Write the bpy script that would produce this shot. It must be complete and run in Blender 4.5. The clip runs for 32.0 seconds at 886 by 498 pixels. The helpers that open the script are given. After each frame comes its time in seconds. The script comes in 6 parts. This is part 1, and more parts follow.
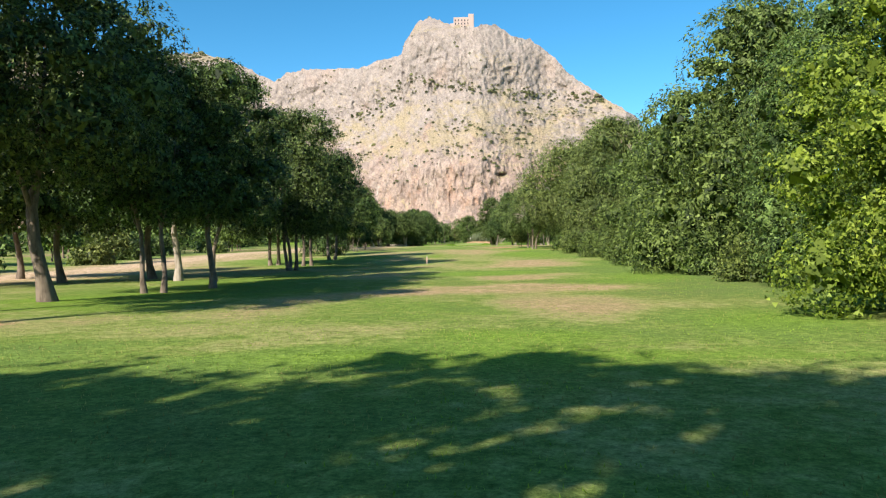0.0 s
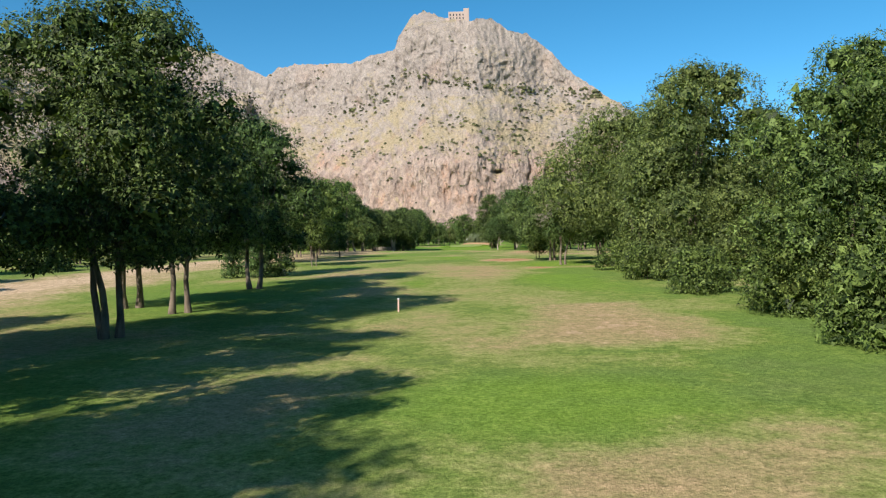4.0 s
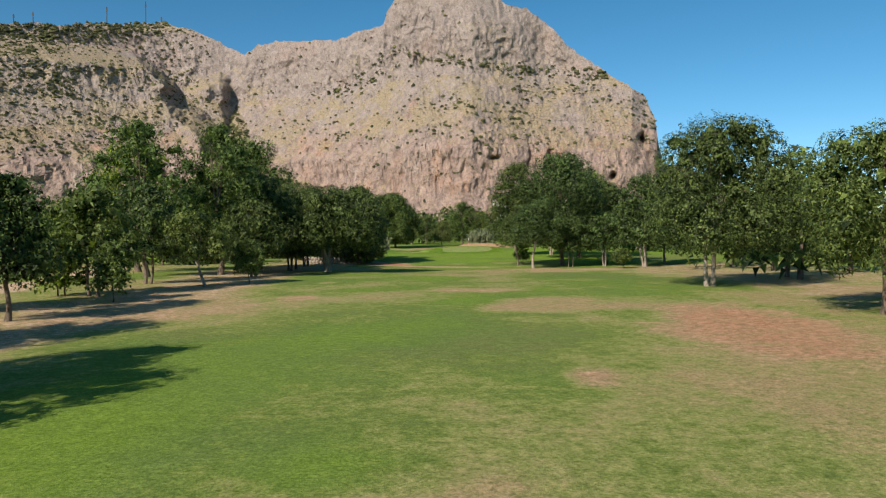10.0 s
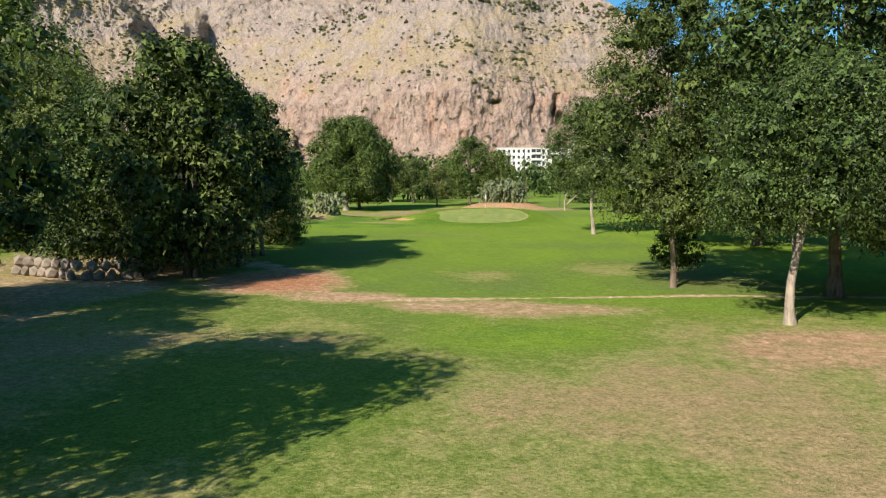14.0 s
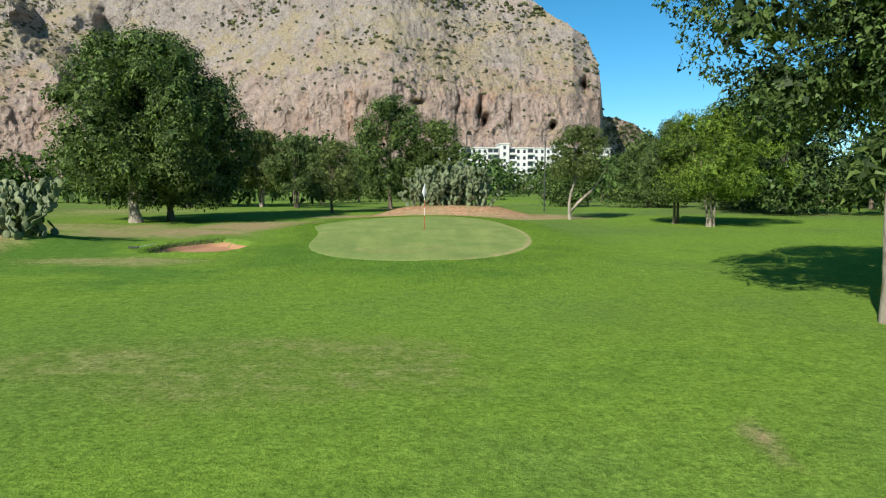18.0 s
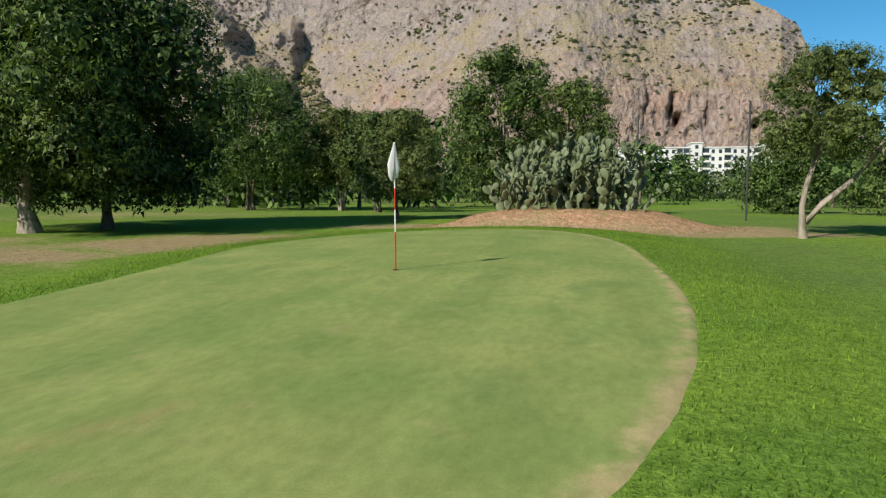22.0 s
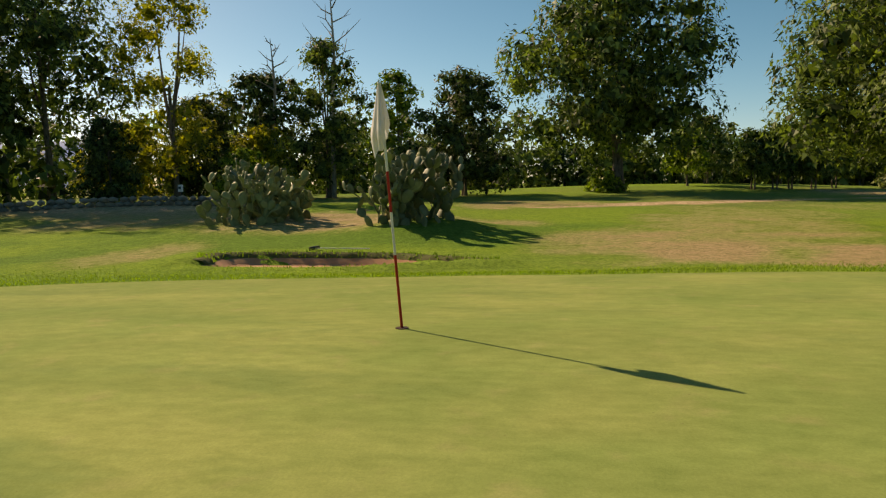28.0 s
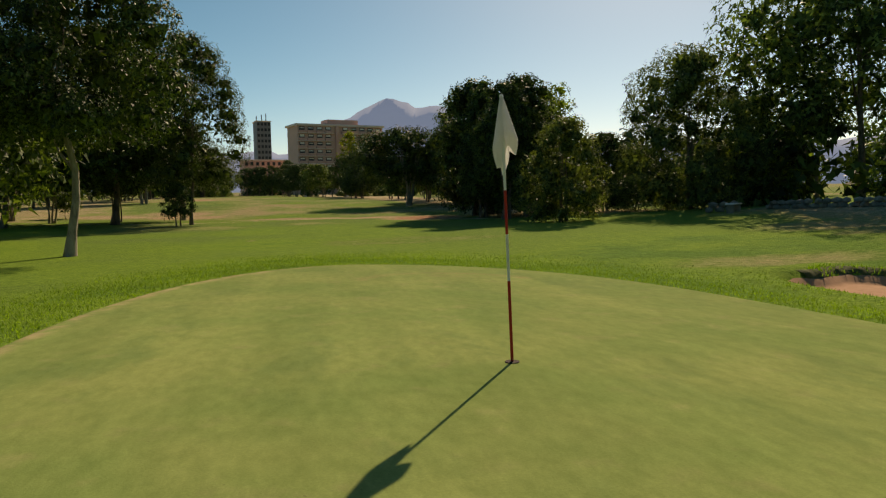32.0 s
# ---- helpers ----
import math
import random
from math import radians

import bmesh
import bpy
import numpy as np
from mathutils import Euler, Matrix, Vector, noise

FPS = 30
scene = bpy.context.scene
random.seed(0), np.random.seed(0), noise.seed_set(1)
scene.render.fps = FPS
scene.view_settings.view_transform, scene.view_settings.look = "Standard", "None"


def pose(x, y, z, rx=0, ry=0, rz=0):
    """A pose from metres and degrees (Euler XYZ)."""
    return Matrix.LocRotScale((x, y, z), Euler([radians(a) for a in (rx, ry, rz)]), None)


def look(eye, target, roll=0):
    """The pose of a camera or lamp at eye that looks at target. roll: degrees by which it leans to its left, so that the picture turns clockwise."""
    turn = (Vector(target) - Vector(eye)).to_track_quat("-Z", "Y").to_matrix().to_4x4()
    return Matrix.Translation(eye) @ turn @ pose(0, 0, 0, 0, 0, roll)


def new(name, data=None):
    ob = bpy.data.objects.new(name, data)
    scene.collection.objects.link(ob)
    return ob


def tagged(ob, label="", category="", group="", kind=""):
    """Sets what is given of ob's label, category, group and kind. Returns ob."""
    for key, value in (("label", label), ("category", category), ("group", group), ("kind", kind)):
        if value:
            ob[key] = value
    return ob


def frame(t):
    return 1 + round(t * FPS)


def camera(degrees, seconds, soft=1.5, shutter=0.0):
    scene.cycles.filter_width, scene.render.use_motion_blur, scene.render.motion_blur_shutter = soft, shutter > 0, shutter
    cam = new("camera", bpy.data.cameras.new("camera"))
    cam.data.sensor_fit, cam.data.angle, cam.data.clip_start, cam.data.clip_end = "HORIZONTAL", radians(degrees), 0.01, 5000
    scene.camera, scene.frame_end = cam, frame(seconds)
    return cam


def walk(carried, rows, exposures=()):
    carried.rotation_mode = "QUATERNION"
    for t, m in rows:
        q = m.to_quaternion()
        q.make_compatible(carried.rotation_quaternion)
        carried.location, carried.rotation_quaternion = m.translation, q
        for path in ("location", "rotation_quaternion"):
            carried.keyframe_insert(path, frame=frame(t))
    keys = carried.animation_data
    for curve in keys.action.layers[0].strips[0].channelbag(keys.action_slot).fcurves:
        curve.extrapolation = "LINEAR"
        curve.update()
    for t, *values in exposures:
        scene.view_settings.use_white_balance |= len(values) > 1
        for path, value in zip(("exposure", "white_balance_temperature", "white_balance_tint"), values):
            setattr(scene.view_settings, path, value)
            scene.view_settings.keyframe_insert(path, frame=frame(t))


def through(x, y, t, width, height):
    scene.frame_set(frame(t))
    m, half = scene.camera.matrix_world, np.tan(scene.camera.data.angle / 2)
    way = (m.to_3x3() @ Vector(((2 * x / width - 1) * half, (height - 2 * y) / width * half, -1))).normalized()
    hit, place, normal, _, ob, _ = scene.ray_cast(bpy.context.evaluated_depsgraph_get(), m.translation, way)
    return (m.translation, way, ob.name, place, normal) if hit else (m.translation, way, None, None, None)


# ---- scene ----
cam = camera(63.86, 32.0, soft=1.25)

# the way of the camera: seconds, place, turn
PATH = [
    (0.0, 5.592, -232.758, 1.326, 89.27, 0.60, 3.58),
    (0.5, 5.508, -231.307, 1.492, 89.28, 0.53, 3.54),
    (1.0, 5.445, -229.738, 1.644, 89.29, 0.58, 3.50),
    (1.5, 5.377, -227.957, 1.756, 89.30, 0.61, 3.45),
    (2.0, 5.338, -225.974, 1.882, 89.29, 0.56, 3.38),
    (2.5, 5.269, -223.678, 1.981, 89.26, 0.43, 3.33),
    (3.0, 5.101, -220.670, 2.113, 89.20, 0.60, 3.28),
    (3.5, 4.815, -216.738, 2.195, 89.17, 0.61, 3.23),
    (5.5, 4.147, -194.495, 2.625, 88.89, 0.58, 2.87),
    (6.0, 3.820, -188.352, 2.699, 89.02, 0.48, 2.76),
    (6.5, 3.521, -182.482, 2.764, 89.15, 0.40, 2.69),
    (7.0, 3.267, -176.297, 2.872, 89.19, 0.59, 2.66),
    (7.5, 2.811, -170.037, 3.045, 89.31, 0.45, 2.59),
    (8.0, 2.514, -164.083, 3.233, 89.37, 0.39, 2.55),
    (8.5, 2.130, -157.981, 3.379, 89.43, 0.30, 2.49),
    (9.0, 1.743, -151.643, 3.564, 89.48, 0.23, 2.46),
    (9.5, 1.420, -145.065, 3.789, 89.20, 0.17, 2.45),
    (10.0, 1.103, -138.384, 3.966, 88.33, 0.23, 2.50),
    (10.5, 0.767, -131.702, 4.062, 87.09, 0.09, 2.49),
    (11.0, 0.348, -124.792, 4.155, 85.94, 0.04, 2.46),
    (11.5, 0.053, -118.125, 4.217, 85.52, -0.01, 2.50),
    (12.0, -0.248, -111.020, 4.211, 85.24, -0.12, 2.52),
    (12.5, -0.551, -103.256, 4.119, 84.70, -0.06, 2.50),
    (13.0, -0.830, -94.669, 4.013, 84.51, 0.05, 2.50),
    (13.5, -1.346, -85.631, 3.707, 84.42, -0.29, 2.42),
    (14.0, -1.851, -76.614, 3.603, 84.46, -0.22, 2.05),
    (14.5, -2.240, -67.896, 3.368, 84.54, -0.28, 1.02),
    (15.0, -2.502, -60.365, 3.063, 84.64, -0.22, -0.20),
    (15.5, -2.754, -54.059, 2.669, 84.71, -0.35, -1.54),
    (17.5, -1.847, -36.409, 2.011, 84.93, -0.11, -3.84),
    (18.0, -1.525, -33.055, 1.986, 85.02, -0.10, -4.15),
    (18.5, -1.092, -29.694, 1.953, 85.11, -0.06, -4.24),
    (19.0, -0.592, -26.176, 1.906, 85.23, -0.01, -4.31),
    (19.5, -0.107, -22.941, 1.835, 85.35, 0.06, -4.10),
    (20.0, 0.439, -20.061, 1.670, 85.43, 0.10, -2.47),
    (20.5, 1.018, -17.575, 1.481, 85.49, 0.00, 0.35),
    (21.0, 1.566, -15.458, 1.401, 85.52, -0.04, 3.21),
    (21.5, 2.304, -13.451, 1.320, 85.54, -0.16, 6.79),
    (22.0, 2.989, -11.613, 1.320, 85.47, -0.15, 10.63),
    (22.5, 3.596, -10.003, 1.277, 85.42, -0.18, 15.80),
    (23.0, 4.078, -8.532, 1.260, 85.35, -0.19, 21.51),
    (23.5, 4.507, -7.189, 1.251, 85.26, -0.23, 27.86),
    (24.0, 4.913, -6.000, 1.242, 85.19, -0.08, 35.39),
    (24.5, 5.388, -4.876, 1.255, 85.06, -0.12, 43.59),
    (25.0, 5.737, -3.815, 1.268, 84.97, 0.14, 51.81),
    (25.5, 5.924, -2.864, 1.268, 84.95, -0.01, 59.46),
    (27.5, 6.224, 0.735, 1.289, 84.72, 0.56, 92.77),
    (28.0, 5.990, 1.488, 1.276, 84.73, 0.65, 100.47),
    (28.5, 5.681, 2.261, 1.275, 84.78, 0.69, 108.78),
    (29.0, 5.380, 2.910, 1.300, 84.82, 0.72, 116.50),
    (29.5, 4.938, 3.567, 1.331, 84.86, 0.87, 124.90),
    (30.0, 4.427, 4.146, 1.369, 84.90, 1.04, 133.55),
    (30.5, 3.857, 4.535, 1.369, 84.99, 0.90, 141.76),
    (31.0, 3.276, 4.995, 1.404, 85.06, 0.91, 150.44),
    (31.5, 2.611, 5.194, 1.395, 85.14, 0.86, 158.09),
    (32.0, 1.898, 5.298, 1.401, 85.19, 0.86, 165.74),
]

walk(cam, [(t, pose(x, y, z, a, b, c)) for t, x, y, z, a, b, c in PATH],
     exposures=[(0, 0.98, 6800, 12.5), (1.5, 0.70, 6900, 14), (4, 0.62, 6650, 11), (6, 0.48, 6500, 9.5), (9, 0.20, 6650, 14), (10.3, 0.22, 7150, 16), (12, 0.30, 7250, 15), (13, 0.45, 7450, 15), (15, 0.70, 6800, 13.5), (18, 0.36, 6450, 5.5), (19.7, 0.22, 6650, 12.5), (21, 0.18, 6700, 12.5), (23, 0.14, 6650, 9.5), (25, 0.22, 6750, 10.5), (27.5, 0.17, 10600, 21.5), (29, 0.10, 10250, 21), (30, -0.20, 9750, 17.5), (32, -0.26, 9650, 14.5)])

# ---- light ----
SUN_EL, SUN_X, SUN_Y = radians(34), -0.54, -0.8417
world = bpy.data.worlds.new("sky")
world.use_nodes = True
scene.world = world
sky = world.node_tree.nodes.new("ShaderNodeTexSky")
sky.sky_type, sky.sun_disc = "NISHITA", False
sky.sun_elevation, sky.sun_rotation = SUN_EL, math.atan2(SUN_X, SUN_Y)
sky.air_density, sky.dust_density, sky.ozone_density = 0.62, 0.4, 2.9
back = world.node_tree.nodes["Background"]
back.inputs["Strength"].default_value = 0.118
tone = world.node_tree.nodes.new("ShaderNodeHueSaturation")
tone.inputs["Saturation"].default_value = 1.28
tone.inputs["Hue"].default_value = 0.482
world.node_tree.links.new(sky.outputs[0], tone.inputs["Color"])
world.node_tree.links.new(tone.outputs[0], back.inputs["Color"])
sun = new("sun", bpy.data.lights.new("sun", "SUN"))
sun.data.energy, sun.data.angle, sun.data.color = 5.0, radians(0.53), (1.0, 0.93, 0.82)
sun.matrix_world = look((0, 0, 60), (-SUN_X * 50, -SUN_Y * 50, 60 - 50 * math.tan(SUN_EL)))

# ---- small tools ----
rng = np.random.default_rng(7)


def hashed(ix, iy, seed):
    n = (ix.astype(np.int64) * 374761393 + iy.astype(np.int64) * 668265263 + seed * 144269504) & 0xFFFFFFFF
    n = ((n ^ (n >> 13)) * 1274126177) & 0xFFFFFFFF
    return ((n ^ (n >> 16)) & 0xFFFF) / 65535.0


def value_noise(x, y, seed=0):
    ix, iy = np.floor(x), np.floor(y)
    fx, fy = x - ix, y - iy
    fx, fy = fx * fx * (3 - 2 * fx), fy * fy * (3 - 2 * fy)
    a, b = hashed(ix, iy, seed), hashed(ix + 1, iy, seed)
    c, d = hashed(ix, iy + 1, seed), hashed(ix + 1, iy + 1, seed)
    return (a + (b - a) * fx) * (1 - fy) + (c + (d - c) * fx) * fy


def fbm(x, y, octaves=4, seed=0):
    total, size = 0.0, 1.0
    for k in range(octaves):
        total = total + (value_noise(x, y, seed + k) - 0.5) * size
        x, y, size = x * 2.03 + 17.1, y * 2.03 + 5.3, size * 0.5
    return total


def step(a, b, x):
    u = np.clip((x - a) / (b - a), 0, 1)
    return u * u * (3 - 2 * u)


def mesh_of(name, verts, faces, material, smooth=False, attributes=None):
    """A mesh from arrays: verts (n, 3), faces (m, 3 or 4)."""
    verts, faces = np.asarray(verts, np.float32), np.asarray(faces, np.int32)
    me = bpy.data.meshes.new(name)
    me.vertices.add(len(verts))
    me.vertices.foreach_set("co", verts.ravel())
    k = faces.shape[1]
    me.loops.add(faces.size)
    me.loops.foreach_set("vertex_index", faces.ravel())
    me.polygons.add(len(faces))
    me.polygons.foreach_set("loop_start", np.arange(len(faces), dtype=np.int32) * k)
    me.polygons.foreach_set("use_smooth", np.full(len(faces), smooth))
    me.update(calc_edges=True)
    me.materials.append(material)
    for key, values in (attributes or {}).items():
        me.attributes.new(key, "FLOAT", "POINT").data.foreach_set("value", np.asarray(values, np.float32).ravel())
    return me


def part(name, me, parent, label=""):
    """One mesh as a part of a thing; me is a mesh, or a bmesh with its material."""
    if isinstance(me, tuple):
        bm, material = me
        me = bpy.data.meshes.new(name)
        bm.to_mesh(me)
        bm.free()
        me.materials.append(material)
    ob = new(name, me)
    ob.parent = parent
    return tagged(ob, label) if label else ob


def empty(name, x, y, z, turn=0.0):
    ob = new(name)
    ob.matrix_world = pose(x, y, z, 0, 0, turn)
    return ob


def box(bm, size, at, bevel=0.0, turn=0.0):
    made = bmesh.ops.create_cube(bm, size=1, matrix=pose(*at, 0, 0, turn) @ Matrix.Diagonal((*size, 1)))
    if bevel:
        edges = list({e for v in made["verts"] for e in v.link_edges})
        bmesh.ops.bevel(bm, geom=edges, offset=bevel, segments=1, affect="EDGES")
    return bm


def tube_arrays(path, radii, sides=8):
    """Verts and quads of a tapered tube along a path of points."""
    path, rings = np.asarray(path, float), []
    for i, p in enumerate(path):
        d = path[min(i + 1, len(path) - 1)] - path[max(i - 1, 0)]
        d = d / (np.linalg.norm(d) + 1e-9)
        a = np.cross(d, (0.3, 0.9, 0.2) if abs(d[2]) > 0.8 else (0, 0, 1))
        a = a / np.linalg.norm(a)
        b = np.cross(d, a)
        ang = np.arange(sides) * 2 * np.pi / sides
        rings.append(p + radii[i] * (np.cos(ang)[:, None] * a + np.sin(ang)[:, None] * b))
    verts = np.concatenate(rings)
    i, j = np.meshgrid(np.arange(len(path) - 1), np.arange(sides), indexing="ij")
    n = (j + 1) % sides
    faces = np.stack([i * sides + j, i * sides + n, (i + 1) * sides + n, (i + 1) * sides + j], -1).reshape(-1, 4)
    return verts, faces


def joined(pieces):
    verts, faces, at = [], [], 0
    for v, f in pieces:
        verts.append(v)
        faces.append(f + at)
        at += len(v)
    return np.concatenate(verts), np.concatenate(faces)


def tidy(thing, label, category, group="", kind=""):
    return tagged(thing, label, category, group, kind)


# ---- materials ----
def material(name, rough=0.9):
    m = bpy.data.materials.new(name)
    m.use_nodes = True
    t = m.node_tree
    p = t.nodes["Principled BSDF"]
    p.inputs["Roughness"].default_value = rough
    p.inputs["Specular IOR Level"].default_value = 0.25
    return m, t, p


def node(t, kind, **inputs):
    n = t.nodes.new(kind)
    for key, value in inputs.items():
        n.inputs[key.replace("_", " ")].default_value = value
    return n


def noise_of(t, scale, detail=4.0, rough=0.55, stretch=None):
    """A noise in world metres; stretch squeezes it along the axes."""
    g = t.nodes.new("ShaderNodeNewGeometry")
    n = node(t, "ShaderNodeTexNoise", Scale=scale, Detail=detail, Roughness=rough)
    if stretch:
        m = t.nodes.new("ShaderNodeMapping")
        m.inputs["Scale"].default_value = stretch
        t.links.new(g.outputs["Position"], m.inputs["Vector"])
        t.links.new(m.outputs[0], n.inputs["Vector"])
    else:
        t.links.new(g.outputs["Position"], n.inputs["Vector"])
    return n.outputs["Fac"]


def ramp(t, fac, *stops):
    r = t.nodes.new("ShaderNodeValToRGB")
    el = r.color_ramp.elements
    while len(el) < len(stops):
        el.new(0.5)
    for e, (at, colour) in zip(el, stops):
        e.position = at
        e.color = (*colour, 1) if len(colour) == 3 else colour
    t.links.new(fac, r.inputs["Fac"])
    return r.outputs["Color"]


def blend(t, fac, a, b, mode="MIX"):
    n = t.nodes.new("ShaderNodeMix")
    n.data_type, n.blend_type = "RGBA", mode
    for socket, value in ((n.inputs["Factor"], fac), (n.inputs["A"], a), (n.inputs["B"], b)):
        if hasattr(value, "links"):
            t.links.new(value, socket)
        elif isinstance(value, (tuple, list)):
            socket.default_value = (*value, 1)
        else:
            socket.default_value = value
    return n.outputs["Result"]


def figure(t, op, a, b=0.0, c=0.0):
    n = t.nodes.new("ShaderNodeMath")
    n.operation = op
    for i, value in enumerate((a, b, c)):
        if hasattr(value, "links"):
            t.links.new(value, n.inputs[i])
        else:
            n.inputs[i].default_value = value
    return n.outputs[0]


def fit_range(t, value, a, b):
    n = t.nodes.new("ShaderNodeMapRange")
    n.interpolation_type = "SMOOTHSTEP"
    t.links.new(value, n.inputs["Value"])
    n.inputs["From Min"].default_value, n.inputs["From Max"].default_value = a, b
    return n.outputs["Result"]


def attribute(t, name):
    n = t.nodes.new("ShaderNodeAttribute")
    n.attribute_name = name
    return n.outputs["Fac"]


def bump(t, p, height, strength=0.5, distance=0.02):
    b = node(t, "ShaderNodeBump", Strength=strength, Distance=distance)
    t.links.new(height, b.inputs["Height"])
    t.links.new(b.outputs[0], p.inputs["Normal"])


def leaf_material(name, dark, light, through=0.35):
    m, t, p = material(name, 0.56)
    g = t.nodes.new("ShaderNodeNewGeometry")
    o = t.nodes.new("ShaderNodeObjectInfo")
    colour = ramp(t, g.outputs["Random Per Island"], (0.0, dark), (0.14, dark), (0.80, tuple(1.12 * v for v in light)), (1.0, tuple(1.5 * v for v in light)))
    patch = ramp(t, noise_of(t, 0.6, 2.0), (0.3, (0.7, 0.75, 0.7)), (0.7, (1.25, 1.2, 1.1)))
    colour = blend(t, 1.0, colour, patch, "MULTIPLY")
    tree = ramp(t, o.outputs["Random"], (0.0, (0.85, 0.95, 0.9)), (1.0, (1.15, 1.05, 0.95)))
    colour = blend(t, 1.0, colour, tree, "MULTIPLY")
    t.links.new(colour, p.inputs["Base Color"])
    p.inputs["Specular IOR Level"].default_value = 0.2
    s = t.nodes.new("ShaderNodeBsdfTranslucent")
    bright = blend(t, 1.0, colour, (1.6, 1.7, 0.7), "MULTIPLY")
    t.links.new(bright, s.inputs["Color"])
    mix = t.nodes.new("ShaderNodeMixShader")
    mix.inputs[0].default_value = through
    out = t.nodes["Material Output"]
    t.links.new(p.outputs[0], mix.inputs[1])
    t.links.new(s.outputs[0], mix.inputs[2])
    t.links.new(mix.outputs[0], out.inputs["Surface"])
    return m


LEAF = {
    "dark": leaf_material("leaf_dark", (0.011, 0.023, 0.008), (0.080, 0.126, 0.040), 0.14),
    "mid": leaf_material("leaf_mid", (0.020, 0.038, 0.013), (0.130, 0.186, 0.060), 0.30),
    "bright": leaf_material("leaf_bright", (0.036, 0.070, 0.012), (0.19, 0.265, 0.045), 0.34),
    "yellow": leaf_material("leaf_yellow", (0.085, 0.095, 0.014), (0.25, 0.245, 0.04), 0.48),
    "olive": leaf_material("leaf_olive", (0.036, 0.054, 0.020), (0.138, 0.180, 0.066), 0.28),
    "scrub": leaf_material("leaf_scrub", (0.040, 0.048, 0.024), (0.110, 0.118, 0.058), 0.1),
    "grass": leaf_material("grass_blade", (0.095, 0.165, 0.026), (0.16, 0.265, 0.036), 0.4),
    "straw": leaf_material("straw_blade", (0.16, 0.145, 0.060), (0.25, 0.215, 0.098), 0.3),
}


def bark_material(name, dark, light):
    m, t, p = material(name)
    n = noise_of(t, 9.0, 5.0, 0.65, (1, 1, 0.25))
    colour = blend(t, fit_range(t, noise_of(t, 1.7), 0.4, 0.7), ramp(t, n, (0.35, dark), (0.65, light)), light, "MIX")
    t.links.new(blend(t, 0.35, colour, ramp(t, n, (0.3, dark), (0.7, light))), p.inputs["Base Color"])
    bump(t, p, n, 0.8, 0.03)
    return m


BARK = bark_material("bark_brown", (0.055, 0.042, 0.032), (0.21, 0.17, 0.13))
PALE_BARK = bark_material("bark_pale", (0.14, 0.118, 0.09), (0.40, 0.35, 0.285))


def ground_material():
    m, t, p = material("fairway_grass", 1.0)
    p.inputs["Specular IOR Level"].default_value = 0.03
    dry, lush, soil = attribute(t, "dry"), attribute(t, "lush"), attribute(t, "soil")
    big, mid, small = noise_of(t, 0.11, 4, 0.6), noise_of(t, 0.55, 5, 0.65), noise_of(t, 3.5, 5, 0.7)
    tuft, fine = noise_of(t, 13, 4, 0.7), noise_of(t, 42, 3, 0.75)

    def swing(value, by):
        return figure(t, "MULTIPLY", figure(t, "SUBTRACT", value, 0.5), by)

    green = ramp(t, figure(t, "ADD", figure(t, "MULTIPLY", mid, 0.55), figure(t, "MULTIPLY", lush, 0.5)),
                 (0.10, (0.165, 0.190, 0.070)), (0.36, (0.132, 0.203, 0.052)), (0.60, (0.148, 0.240, 0.042)), (0.82, (0.168, 0.272, 0.038)), (1.0, (0.104, 0.203, 0.034)))
    parched = figure(t, "ADD", figure(t, "ADD", dry, swing(big, 0.5)), figure(t, "ADD", swing(mid, 0.75), swing(small, 0.55)))
    straw = ramp(t, parched, (0.30, (0.165, 0.225, 0.052)), (0.48, (0.240, 0.265, 0.092)), (0.66, (0.310, 0.262, 0.128)), (0.9, (0.36, 0.262, 0.150)))
    colour = blend(t, fit_range(t, parched, 0.12, 0.46), green, straw)
    earth = ramp(t, small, (0.3, (0.38, 0.265, 0.17)), (0.5, (0.49, 0.365, 0.245)), (0.72, (0.60, 0.47, 0.335)))
    rusty = ramp(t, small, (0.3, (0.30, 0.145, 0.080)), (0.5, (0.40, 0.20, 0.115)), (0.72, (0.48, 0.27, 0.165)))
    earth = blend(t, attribute(t, "rust"), earth, rusty)
    bare = figure(t, "ADD", soil, figure(t, "ADD", swing(mid, 0.9), swing(small, 0.7)))
    colour = blend(t, fit_range(t, bare, 0.30, 0.75), colour, earth)
    colour = blend(t, 0.55, colour, ramp(t, small, (0.3, (0.58, 0.64, 0.54)), (0.7, (1.38, 1.32, 1.38))), "MULTIPLY")
    colour = blend(t, 0.9, colour, ramp(t, tuft, (0.3, (0.52, 0.58, 0.5)), (0.7, (1.48, 1.42, 1.48))), "MULTIPLY")
    colour = blend(t, 0.85, colour, ramp(t, fine, (0.28, (0.55, 0.60, 0.55)), (0.72, (1.45, 1.40, 1.45))), "MULTIPLY")
    t.links.new(colour, p.inputs["Base Color"])
    bump(t, p, figure(t, "ADD", figure(t, "ADD", fine, tuft), figure(t, "MULTIPLY", small, 2.0)), 0.6, 0.035)
    return m


